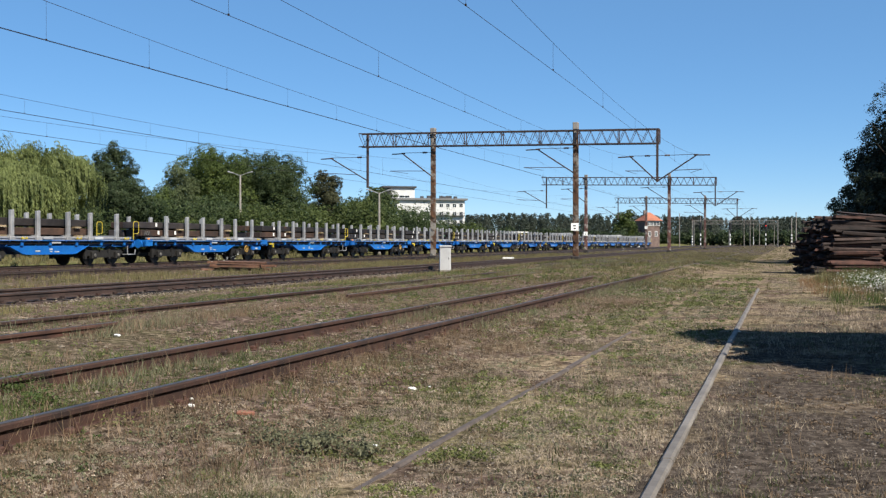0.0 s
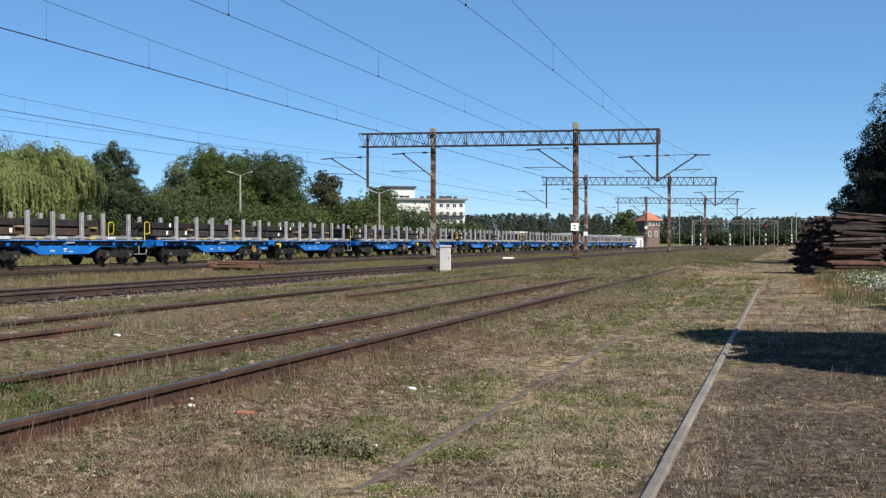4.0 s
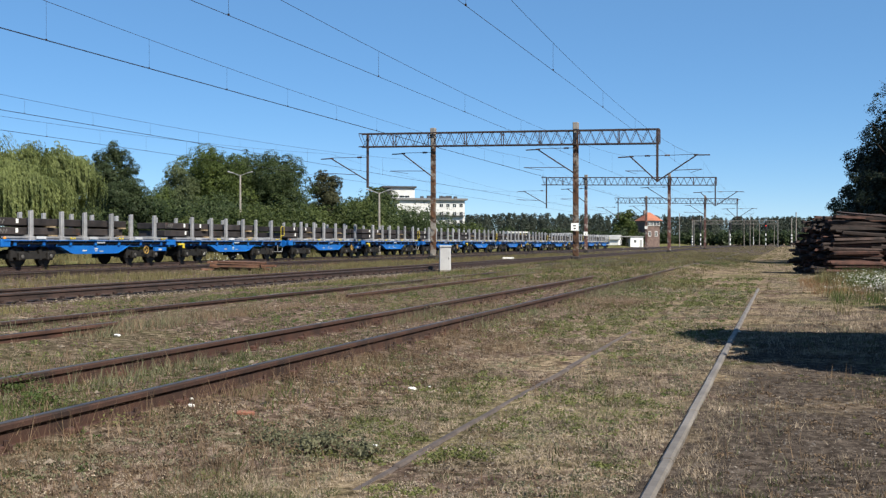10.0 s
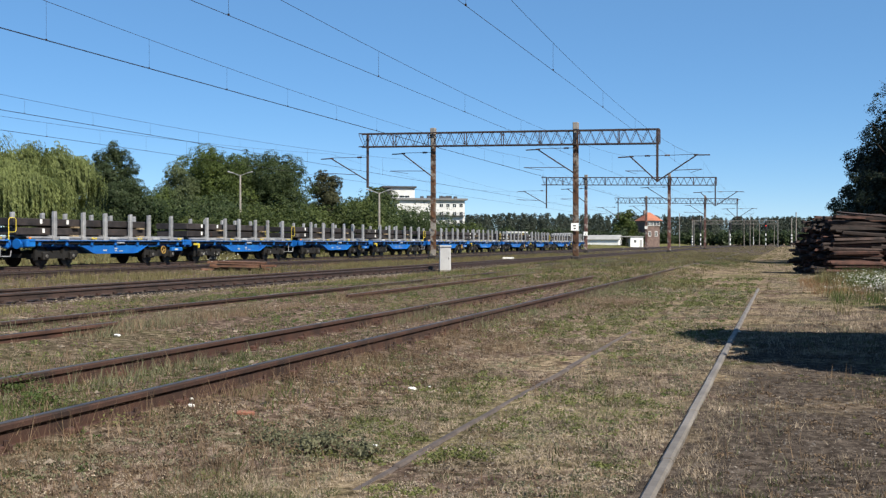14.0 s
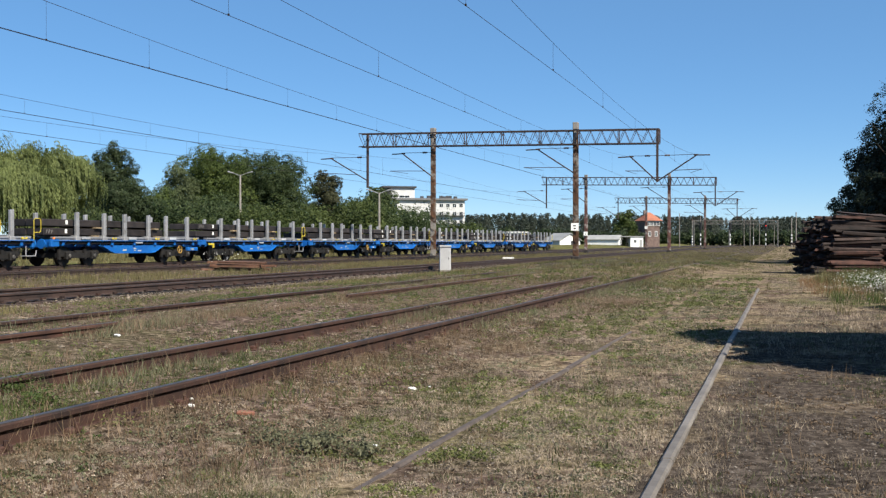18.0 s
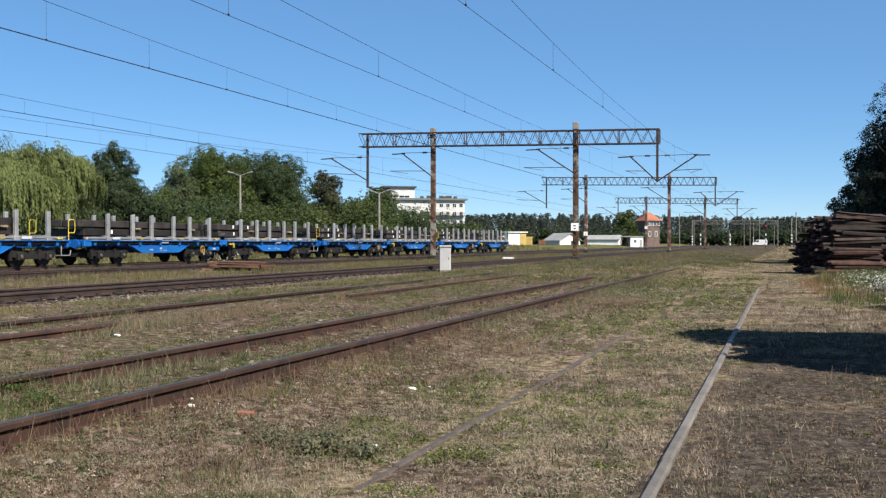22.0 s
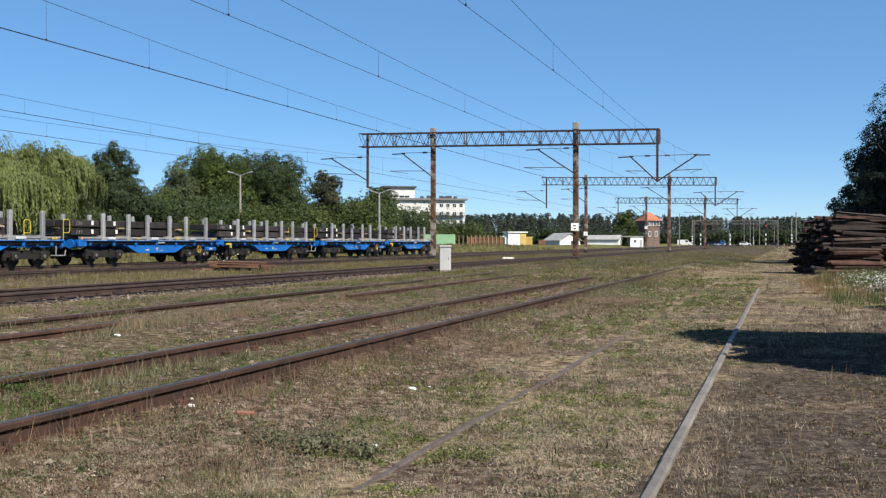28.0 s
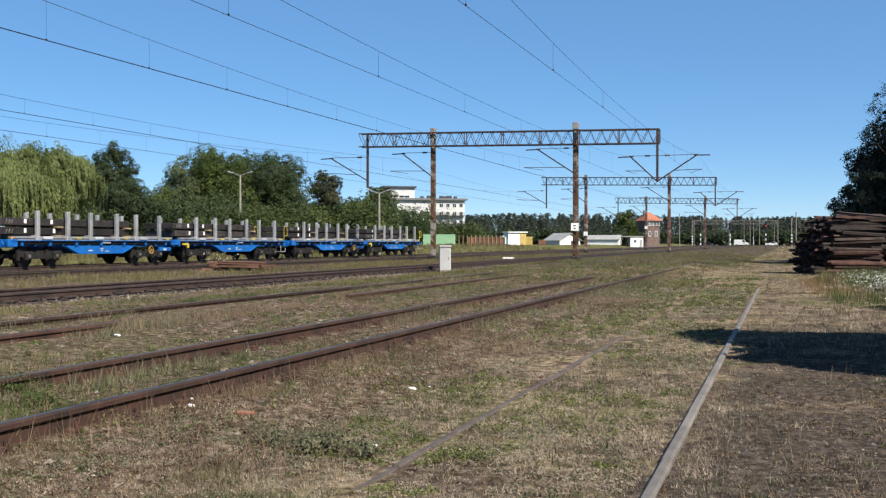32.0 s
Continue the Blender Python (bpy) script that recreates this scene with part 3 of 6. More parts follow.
def build_wagon():
    w = thing("flat_wagon", "blue two-part flat wagon with grey stakes, carrying steel slabs", "railway wagon", (TRAIN_X, 0, RAIL_TOP), group="flat wagons of the train")
    for cy, inner in ((-6.4, 1), (6.4, -1)):
        bm = bmesh.new()
        side = [(-6.15, 1.2), (6.15, 1.2), (6.15, 0.94), (2.6, 0.93), (-2.6, 0.93), (-6.15, 0.94)]
        belly = [(-2.55, 0.93), (-2.3, 0.96), (2.3, 0.96), (2.55, 0.93), (1.75, 0.60), (1.5, 0.575), (-1.5, 0.575), (-1.75, 0.60)]
        for sx in (-1.27, 1.27):
            e = 1 if sx > 0 else -1
            prism(bm, [(cy + a, b) for a, b in side], sx - e * 0.30, sx - e * 0.27, axis="x")
            prism(bm, [(cy + a, b) for a, b in belly], sx - e * 0.13, sx - e * 0.10, axis="x")
            box(bm, (sx - e * 0.06, cy, 1.195), (0.24, 12.25, 0.03))
            low = [(-6.1, 0.95), (-2.55, 0.93), (-1.75, 0.60), (-1.5, 0.57), (1.5, 0.57), (1.75, 0.60), (2.55, 0.93), (6.1, 0.95)]
            for a, b in zip(low[:-1], low[1:]):
                ends = abs(a[0]) > 5 or abs(b[0]) > 5
                back, wide = (0.26, 0.09) if ends else (0.14, 0.27)
                bar(bm, (sx - e * back, cy + a[0], a[1]), (sx - e * back, cy + b[0], b[1]), wide, 0.03)
            for q in range(13):
                yy = cy - 5.4 + q * 0.9
                bar(bm, (sx - e * 0.18, yy, 0.94), (sx - e * 0.10, yy + 0.24, 1.19), 0.17, 0.03)
        for q in range(7):
            box(bm, (0, cy - 5.4 + q * 1.8, 1.06), (2.5, 0.16, 0.18))
        box(bm, (0, cy, 1.02), (0.5, 12.2, 0.26))
        # black strip along the top of each side, just under the flange
        bs = bmesh.new()
        for sx in (-1.2, 1.2):
            box(bs, (sx, cy, 1.11), (0.05, 12.1, 0.14))
        fr = part("underframe", bm, BLUE, w, "blue fish-bellied steel underframe")
        bm = bmesh.new()
        for q, (ly, lz, lw, lh) in enumerate(((-0.75, 0.72, 0.3, 0.07), (0.1, 0.80, 0.22, 0.06), (0.1, 0.70, 0.16, 0.05), (0.5, 0.68, 0.3, 0.05))):
            box(bm, (1.178, cy + ly, lz), (0.012, lw, lh))
            part("marking", bm, PALE_MARK, fr, "faded white marking on the blue side")
            bm = bmesh.new()
        box(bm, (1.272, cy + 0.35, 1.12), (0.012, 0.6, 0.1))
        part("marking", bm, PALE_MARK, fr, "faded white marking on the blue side")
        for e in (-1, 1):
            bm = bmesh.new()
            box(bm, (0, cy + e * 6.12, 1.06), (2.5, 0.16, 0.36), bevel=0.02)
            if e != inner:
                for sx in (-0.875, 0.875):
                    rod(bm, (sx, cy + e * 6.15, 1.05), (sx, cy + e * 6.42, 1.05), 0.1, n=10)
                    rod(bm, (sx, cy + e * 6.40, 1.05), (sx, cy + e * 6.46, 1.05), 0.23, n=14)
            else:
                box(bm, (0, cy + e * 6.3, 1.0), (0.5, 0.4, 0.3))
            part("headstock", bm, BLUE, fr)
        part("side_channel", bs, WAGON_DARK, fr, "black strip along the top of the side")
        # load platform of galvanised beams
        bm = bmesh.new()
        for sx in (-1.12, 1.12):
            box(bm, (sx, cy, 1.345), (0.2, 12.0, 0.09))
            box(bm, (sx * 1.02, cy, 1.24), (0.06, 12.0, 0.1))
        for st in STAKES:
            box(bm, (0, cy + st, 1.37), (2.5, 0.26, 0.16), bevel=0.01)
        part("load_platform", bm, GALV, w, "galvanised steel load platform with cross beams")
        for i, st in enumerate(STAKES):
            for sx in (-1.22, 1.22):
                bm = bmesh.new()
                box(bm, (sx, cy + st, 1.86), (0.16, 0.21, 1.36), bevel=0.02)
                box(bm, (sx * 1.03, cy + st, 1.28), (0.14, 0.34, 0.20), bevel=0.02)
                box(bm, (sx, cy + st + 0.06, 2.545), (0.12, 0.08, 0.05))
                part("stake", bm, GALV, w, "grey galvanised load stake")
            bm = bmesh.new()
            if i % 2:
                rod(bm, (1.26, cy + st + 0.6, 1.31), (1.31, cy + st + 0.6, 1.31), 0.045, n=8)
                rod(bm, (1.26, cy + st + 0.85, 1.31), (1.31, cy + st + 0.85, 1.31), 0.04, n=8)
                box(bm, (1.27, cy + st + 0.7, 1.29), (0.03, 0.3, 0.035))
                part("lashing_winch", bm, YELLOW, w, "yellow lashing winch")
            else:
                box(bm, (1.235, cy + st + 0.65, 1.33), (0.02, 0.62, 0.13))
                part("label_plate", bm, PALE_MARK, w, "white label plate")
        build_bogie(w, cy - 4.02)
        build_bogie(w, cy + 4.05)
    # end railings: one on each side at the far end
    for sx in (-1.15, 1.15):
        bm = bmesh.new()
        y0, y1, z0, z1 = 12.66, 13.1, 1.22, 2.2
        pts = [(y0, z0 + 0.35), (y0, z1 - 0.08), (y0 + 0.08, z1), (y1 - 0.08, z1), (y1, z1 - 0.08), (y1, z0 + 0.43), (y1 - 0.08, z0 + 0.35), (y0, z0 + 0.35)]
        for a, b in zip(pts[:-1], pts[1:]):
            rod(bm, (sx, a[0], a[1]), (sx, b[0], b[1]), 0.019, n=6)
        rod(bm, (sx, y0, z0 - 0.1), (sx, y0, z0 + 0.4), 0.024, n=6)
        rod(bm, (sx, y0, z0 - 0.1), (sx, 12.4, z0 - 0.1), 0.024, n=6)
        part("handrail", bm, YELLOW, w, "yellow looped shunter's handrail")
    # step and brake hose at the end, brake wheel and bracket at the joint
    bm = bmesh.new()
    for a, b in (((1.2, 12.1, 0.95), (1.2, 12.1, 0.5)), ((1.2, 12.1, 0.5), (1.2, 12.7, 0.5)), ((1.2, 12.7, 0.5), (1.2, 12.75, 0.75)), ((0.9, 12.1, 0.5), (1.2, 12.1, 0.5))):
        rod(bm, a, b, 0.025, n=6)
    box(bm, (1.15, 12.25, 0.5), (0.3, 0.5, 0.03))
    part("step", bm, GALV, w, "grey shunter's step")
    bm = bmesh.new()
    for q in range(14):
        a, b = q * math.tau / 14, (q + 1) * math.tau / 14
        rod(bm, (1.33, -2.47 + 0.2 * math.cos(a), 0.72 + 0.2 * math.sin(a)), (1.33, -2.47 + 0.2 * math.cos(b), 0.72 + 0.2 * math.sin(b)), 0.024, n=6)
    for q in range(3):
        a = q * math.tau / 3
        rod(bm, (1.33, -2.47, 0.72), (1.33, -2.47 + 0.19 * math.cos(a), 0.72 + 0.19 * math.sin(a)), 0.026, n=5)
    part("brake_wheel", bm, OCHRE, w, "ochre yellow brake handwheel")
    bm = bmesh.new()
    box(bm, (1.32, 0.75, 1.02), (0.06, 0.55, 0.10))
    box(bm, (1.32, 0.98, 0.92), (0.06, 0.14, 0.24))
    part("bracket", bm, YELLOW, w, "yellow bracket")
    bm = bmesh.new()
    box(bm, (1.22, -0.15, 1.12), (0.16, 0.8, 0.3), bevel=0.02)
    part("valve_box", bm, BLUE, w)
    bm = bmesh.new()
    box(bm, (1.22, -12.4, 1.08), (0.16, 0.55, 0.34), bevel=0.02)
    part("end_box", bm, BLUE, w)
    bm = bmesh.new()
    box(bm, (1.17, -1.05, 0.74), (0.2, 1.0, 0.22), bevel=0.03)
    eq = part("equipment_box", bm, BLUE, w, "blue brake equipment box")
    bm = bmesh.new()
    box(bm, (1.274, -1.15, 0.74), (0.01, 0.3, 0.09))
    part("notice", bm, PALE_MARK, eq, "small white notice")
    bm = bmesh.new()
    box(bm, (1.22, -12.4, 1.3), (0.1, 0.1, 0.1), bevel=0.02)
    part("lamp", bm, ORANGE, w, "small orange end lamp")
    bm = bmesh.new()
    rod(bm, (0.4, 12.7, 0.9), (0.35, 13.0, 0.6), 0.03)
    rod(bm, (0.35, 13.0, 0.6), (0.3, 13.3, 0.9), 0.03)
    box(bm, (0, 12.95, 0.98), (0.12, 0.7, 0.1))
    part("coupling", bm, WAGON_DARK, w)
    return w


def build_slabs(rng, length, rusty, step=0.0):
    s = thing("slab_stack", "stack of %s steel slabs on a flat wagon" % ("rust-brown" if rusty else "dark grey"), "steel slabs", group="slab stacks on the wagons")
    for layer in range(2):
        z = 1.62 + layer * 0.42
        n = 2
        for i in range(n):
            wdt = 2.05 / n
            ln = length + rng.uniform(-0.35, 0.2)
            bm = bmesh.new()
            box(bm, (-1.03 + wdt * (i + 0.5), rng.uniform(-0.12, 0.12) - step * layer, z), (wdt - 0.05, ln, 0.335), bevel=0.025)
            sl = part("slab", bm, SLAB_RUST if rusty and (layer + i) % 2 else SLAB, s)
            if i == n - 1:
                for yy in (-3.1 + rng.uniform(-0.15, 0.15), -1.4 + rng.uniform(-0.2, 0.2))[:rng.choice((1, 2, 2))]:
                    bm = bmesh.new()
                    box(bm, (1.008, yy, z + 0.03), (0.012, 0.15, 0.2))
                    part("tag", bm, WHITE, sl, "small white paper tag")
                if rng.random() < 0.4:
                    for q in range(3):
                        bm = bmesh.new()
                        y0 = -ln / 2 + 0.25 + q * 0.17
                        rod(bm, (1.004, y0 - 0.03, z - 0.09), (1.004, y0 + 0.03, z + 0.09), 0.014, n=5)
                        rod(bm, (1.004, y0 + 0.03, z + 0.09), (1.004, y0 + 0.08, z + rng.uniform(-0.05, 0.06)), 0.014, n=5)
                        part("chalk_mark", bm, CHALK, sl, "faint chalk mark")
        for yy in (-1.0, 4.0):
            bm = bmesh.new()
            box(bm, (0.03, yy + rng.uniform(-0.15, 0.15), z - 0.205), (2.24, 0.42, 0.075 if layer else 0.08))
            part("spacer_timber", bm, TIMBER, s)
    return s


TRAIN = []


def build_train():
    rng = random.Random(11)
    wagon = build_wagon()
    for k in range(9):
        y = FIRST_END - 12.51 + PITCH * k
        m = pose(TRAIN_X, y, RAIL_TOP)
        if k == 0:
            wagon.matrix_basis = m
            w = wagon
        else:
            w = copy_thing(wagon, m)
        TRAIN.append((w, y))
        for cy in (-6.4, 6.4):
            if k == 8 and cy > 0:
                continue
            long = k == 6 and cy < 0
            s = build_slabs(rng, 10.3 if long else rng.choice((9.0, 9.2, 9.6)), rng.random() < (0.6 if k < 3 else 0.12), 0.35 if long else 0.0)
            ys = y + cy - (0.8 if long else 1.75) + rng.uniform(-0.15, 0.15)
            s.location = (TRAIN_X, ys, RAIL_TOP)
            TRAIN.append((s, ys))
    s = build_slabs(rng, 8.6, False)
    ys = y + 6.4 - 1.4
    s.location = (TRAIN_X, ys, RAIL_TOP)
    TRAIN.append((s, ys))


build_train()


# ---- trees ----
def leaf_tips(rng, centres, outward, size, flat=0.5):
    """Small three-cornered leaves round the centres, facing mostly outward."""
    n = len(centres)
    nrm = outward + rng.normal(0, flat, (n, 3))
    nrm /= np.linalg.norm(nrm, axis=1, keepdims=True) + 1e-9
    t = np.cross(nrm, rng.normal(0, 1, (n, 3)))
    t /= np.linalg.norm(t, axis=1, keepdims=True) + 1e-9
    b = np.cross(nrm, t)
    s = size * rng.uniform(0.55, 1.35, (n, 1))
    bend = nrm * s * 0.25
    return np.stack([centres - t * s, centres - b * s * 0.7 + bend, centres + t * s * 0.9 + b * s * 0.45], axis=1)


def crown(seed, lobes, leaves, size, clump=0.8):
    """Leaves on the outside of many small clumps, which sit close together over several lobes (centre and radii)."""
    rng = np.random.default_rng(seed)
    out = []
    area = np.array([(l[3] * l[4] * l[5]) ** (2 / 3) for l in lobes])
    for l, share in zip(lobes, area / area.sum()):
        n = int(leaves * share)
        mean = (l[3] * l[4] * l[5]) ** (1 / 3)
        k = int(min(max(10, 4.2 * (mean / clump) ** 2), max(10, n // 20)))
        d = rng.normal(0, 1, (k, 3))
        d[:, 2] += 0.25
        d /= np.linalg.norm(d, axis=1, keepdims=True)
        cc = np.array(l[:3]) + d * rng.uniform(0.72, 0.98, (k, 1)) * np.array(l[3:6])
        pick = rng.integers(0, k, n)
        way = d[pick] * 0.75 + rng.normal(0, 0.62, (n, 3)) + np.array([0, 0, 0.12])
        way /= np.linalg.norm(way, axis=1, keepdims=True)
        reach = clump * rng.uniform(0.6, 1.15, (k, 1))
        c = cc[pick] + way * reach[pick] * rng.uniform(0.55, 1.05, (n, 1)) * np.array([1, 1, 0.8])
        out.append(leaf_tips(rng, c, way + np.array([0, 0, 0.25]), size, 0.42))
        # twigs and leaves inside the lobe
        k2 = n // 4
        d2 = rng.normal(0, 1, (k2, 3))
        d2 /= np.linalg.norm(d2, axis=1, keepdims=True)
        c2 = np.array(l[:3]) + d2 * rng.uniform(0.3, 0.8, (k2, 1)) * np.array(l[3:6])
        out.append(leaf_tips(rng, c2, d2, size * 2.1))
    return np.concatenate(out)


def trunk(bm, rng, h, r, limbs, reach):
    prev, pr = Vector((0, 0, -0.1)), r * 1.25
    for i in range(1, 6):
        q = Vector((rng.uniform(-0.12, 0.12) * i * 0.4, rng.uniform(-0.12, 0.12) * i * 0.4, h * i / 5))
        rr = r * (1 - i / 6.5)
        rod(bm, prev, q, pr, rr, n=8)
        if i >= 2:
            for _ in range(limbs):
                a = rng.uniform(0, math.tau)
                e = q + Vector((math.cos(a) * reach, math.sin(a) * reach, rng.uniform(0.3, 0.8) * reach)) * rng.uniform(0.6, 1.0)
                rod(bm, q, e, rr * 0.5, rr * 0.12, n=5)
        prev, pr = q, rr


def build_tree(name, label, x, y, h, r, seed, leaf, mat, leaves, low=0.12, lobes=9, point=0.0, group=""):
    """A broadleaf tree: tapered trunk, limbs, and a lobed crown of small leaves."""
    rng = random.Random(seed)
    t = thing(name, label, "tree", (x, y, rise(x, y)), group=group)
    bm = bmesh.new()
    trunk(bm, rng, h * 0.75, max(0.12, h * 0.022), 3, r * 0.75)
    part("trunk", bm, BARK, t)
    ls = []
    for i in range(lobes):
        f = (i + 0.5) / lobes
        z = h * (low + (0.92 - low) * f)
        wide = r * (1 - point * f) * math.sin(math.pi * (0.16 + 0.74 * f)) ** 0.38
        a = i * 2.4 + rng.uniform(-0.5, 0.5)
        rr = wide * rng.uniform(0.5, 0.72)
        off = wide - rr * 0.75
        ls.append((math.cos(a) * off, math.sin(a) * off, z, rr, rr, rr * rng.uniform(0.75, 1.0)))
    ls.append((0, 0, h * (low + 1) / 2, r * 0.6, r * 0.6, h * (1 - low) * 0.46))
    sheet("crown", crown(seed, ls, leaves, leaf, 0.2 + r * 0.10), 3, mat, t)
    return t


def build_willow(x, y, h, r, seed):
    rng = np.random.default_rng(seed)
    t = thing("willow_tree", "weeping willow with pale green hanging branches", "tree", (x, y, rise(x, y)))
    bm = bmesh.new()
    trunk(bm, random.Random(seed), h * 0.8, 0.35, 3, r * 0.6)
    part("trunk", bm, BARK, t)
    # tresses: bundles of hanging switches that leave the dome of the crown together
    n, per, long = 120, 17, 32
    a = rng.uniform(0, math.tau, n)
    rad = r * np.sqrt(rng.uniform(0.03, 1, n)) * (1 + 0.13 * np.sin(a * 5 + seed))
    top = h * (0.58 + 0.40 * np.sqrt(np.maximum(0, 1 - (rad / (r * 1.15)) ** 2))) * (1 + 0.07 * np.sin(a * 3 + seed * 2) + rng.normal(0, 0.035, n))
    drop = rng.uniform(0.16, 0.72, n) * top
    ga = np.repeat(a, per)
    gr = np.repeat(rad, per)
    m = n * per
    px = np.cos(ga) * gr + rng.normal(0, 0.38, m)
    py = np.sin(ga) * gr + rng.normal(0, 0.34, m)
    pz = np.repeat(top, per) + rng.normal(0, 0.22, m)
    ln = np.repeat(drop, per) * rng.uniform(0.35, 1.0, m)
    f = np.linspace(0, 1, long)[None, :] ** 1.15
    flare = 0.75 * np.minimum(f * 3, 1.0)
    sway = rng.normal(0, 0.22, (m, 1)) * f
    x_ = px[:, None] + np.cos(ga)[:, None] * flare + sway + rng.normal(0, 0.03, (m, long))
    y_ = py[:, None] + np.sin(ga)[:, None] * flare + rng.normal(0, 0.10, (m, 1)) * f + rng.normal(0, 0.03, (m, long))
    z_ = pz[:, None] + 0.35 * np.sin(np.minimum(f * 6, math.pi)) - f * ln[:, None]
    c = np.stack([x_, y_, z_], axis=2).reshape(-1, 3)
    outw = np.repeat(np.stack([np.cos(ga), np.sin(ga), 0 * ga], 1), long, axis=0)
    ok = c[:, 2] > 0.4
    c, outw = c[ok], outw[ok]
    m = len(c)
    nrm = outw + rng.normal(0, 0.45, (m, 3)) + np.array([0, 0, 0.25])
    nrm /= np.linalg.norm(nrm, axis=1, keepdims=True)
    tan = np.cross(nrm, rng.normal(0, 0.22, (m, 3)) + np.array([0, 0, 1.0]))
    tan /= np.linalg.norm(tan, axis=1, keepdims=True) + 1e-9
    up = np.cross(tan, nrm)
    s = rng.uniform(0.08, 0.17, (m, 1))
    q = np.stack([c - up * s, c - tan * s * 0.34 + up * s * 0.4, c + tan * s * 0.34 + up * s * 0.7], axis=1)
    domes = [(math.cos(i * 2.1) * r * 0.5, math.sin(i * 2.1) * r * 0.5, h * (0.66 + 0.035 * (i % 3)), r * 0.42, r * 0.42, h * 0.16) for i in range(6)] + [(0, 0, h * 0.8, r * 0.5, r * 0.5, h * 0.17)]
    sheet("crown", np.concatenate([q, crown(seed, domes, 11000, 0.10, 0.55)]), 3, LEAF_WILLOW, t)
    return t


def build_shrubs(name, label, slope0, slope1, d0, d1, h0, h1, count, seed, mat, leaf=0.22, per=420):
    """A belt of shrubs and low trees as one stuff object."""
    rng = np.random.default_rng(seed)
    out = []
    for i in range(count):
        f = (i + rng.uniform(0, 1)) / count
        sl, d = slope0 + (slope1 - slope0) * f, rng.uniform(d0, d1)
        x, y = spot(sl, d)
        h = (h0 + (h1 - h0) * f) * rng.uniform(0.7, 1.15)
        r = h * rng.uniform(0.35, 0.55)
        lobes = [(x + rng.normal(0, r * 0.4), y + rng.normal(0, r * 0.4), h * rng.uniform(0.3, 0.78), r * rng.uniform(0.4, 0.8), r * rng.uniform(0.4, 0.8), h * rng.uniform(0.18, 0.3)) for _ in range(5)]
        lobes.append((x, y, h * 0.4, r, r, h * 0.4))
        out.append(crown(seed * 100 + i, lobes, per, leaf, r * 0.26))
    ob = sheet(name, np.concatenate(out), 3, mat)
    tagged(ob, label, "shrubs", kind="stuff")


def build_pines():
    rng = np.random.default_rng(77)
    out, stems = [], bmesh.new()
    for i in range(540):
        sl = rng.uniform(-0.02, 0.40)
        d = rng.uniform(480, 600)
        x, y = spot(sl, d)
        h = rng.uniform(11.2, 15.2) * (1.06 - 0.45 * abs(sl - 0.08)) * d / 500
        n = 260
        slim, bare, cone = rng.uniform(0.5, 1.1), rng.uniform(0.05, 0.4), rng.uniform(0, 0.8)
        f = rng.uniform(0, 1, n) ** 0.8
        a = rng.uniform(0, math.tau, n)
        f = np.where(rng.uniform(0, 1, n) < 0.12, f * 0.12 + 0.9, f)
        w = 5.2 * slim * (cone * (1.05 - f) ** 0.8 + (1 - cone) * np.sin(math.pi * (0.12 + 0.83 * f)) ** 0.7) * rng.uniform(0.2, 1, n)
        c = np.stack([x + np.cos(a) * w, y + np.sin(a) * w, h * (bare + (1 - bare) * f) + rng.normal(0, 0.3, n)], axis=1)
        outw = np.stack([np.cos(a), np.sin(a), 0.4 + 0 * a], axis=1)
        out.append(leaf_tips(rng, c, outw + np.array([0, 0, 0.3]), 0.46, 0.45))
    ob = sheet("pine_forest", np.concatenate(out), 3, LEAF_PINE)
    tagged(ob, "dark distant pine forest behind the station", "forest", kind="stuff")


build_willow(*spot(-0.462, 84), 9.7, 4.5, 3)
build_willow(*spot(-0.397, 88), 8.9, 3.5, 4)
build_willow(*spot(-0.432, 80), 7.0, 3.2, 5)
build_tree("dark_tree", "tall dark green broadleaf tree", *spot(-0.334, 108), 12.2, 4.8, 21, 0.08, LEAF_DARK, 70000, 0.06, 15, 0.62)
build_tree("dark_tree", "lower dark green tree beside the tall one", *spot(-0.322, 104), 7.6, 3.7, 29, 0.08, LEAF_DARK, 30000, 0.05, 9, 0.2)
build_tree("broadleaf_tree", "large spreading broadleaf tree with dense green crown", *spot(-0.233, 132), 12.9, 5.3, 22, 0.095, LEAF_OAK, 70000, 0.05, 16)
build_tree("broadleaf_tree", "large round broadleaf tree behind the wagons", *spot(-0.173, 136), 13.2, 5.2, 23, 0.095, LEAF_OAK_DEEP, 64000, 0.05, 15)
build_tree("broadleaf_tree", "broad dark green tree beside the larger ones", *spot(-0.205, 140), 13.0, 5.2, 24, 0.10, LEAF_OAK_DEEP, 36000, 0.05, 12)
build_tree("small_tree", "small bronze-green broadleaf tree", *spot(-0.1185, 142), 11.3, 2.9, 25, 0.085, LEAF_BRONZE, 36000, 0.1, 10, 0.2)
build_tree("pine_tree", "dark tree standing over the sleeper pile", *spot(0.487, 62), 13.0, 5.9, 26, 0.08, LEAF_SHADE, 80000, 0.0, 18, 0.55)
build_tree("dark_tree", "dark leafy tree at the yard's edge", *spot(0.442, 70), 8.8, 3.6, 27, 0.075, LEAF_SHADE, 52000, 0.0, 11, 0.4)
# two trees out of view, added to cast shade on the pair above
build_tree("dark_tree", "unseen tall tree added to shade the trees at the yard's edge", *spot(0.605, 56), 16.5, 6.0, 36, 0.15, LEAF_SHADE, 22000, 0.0, 14, 0.3)
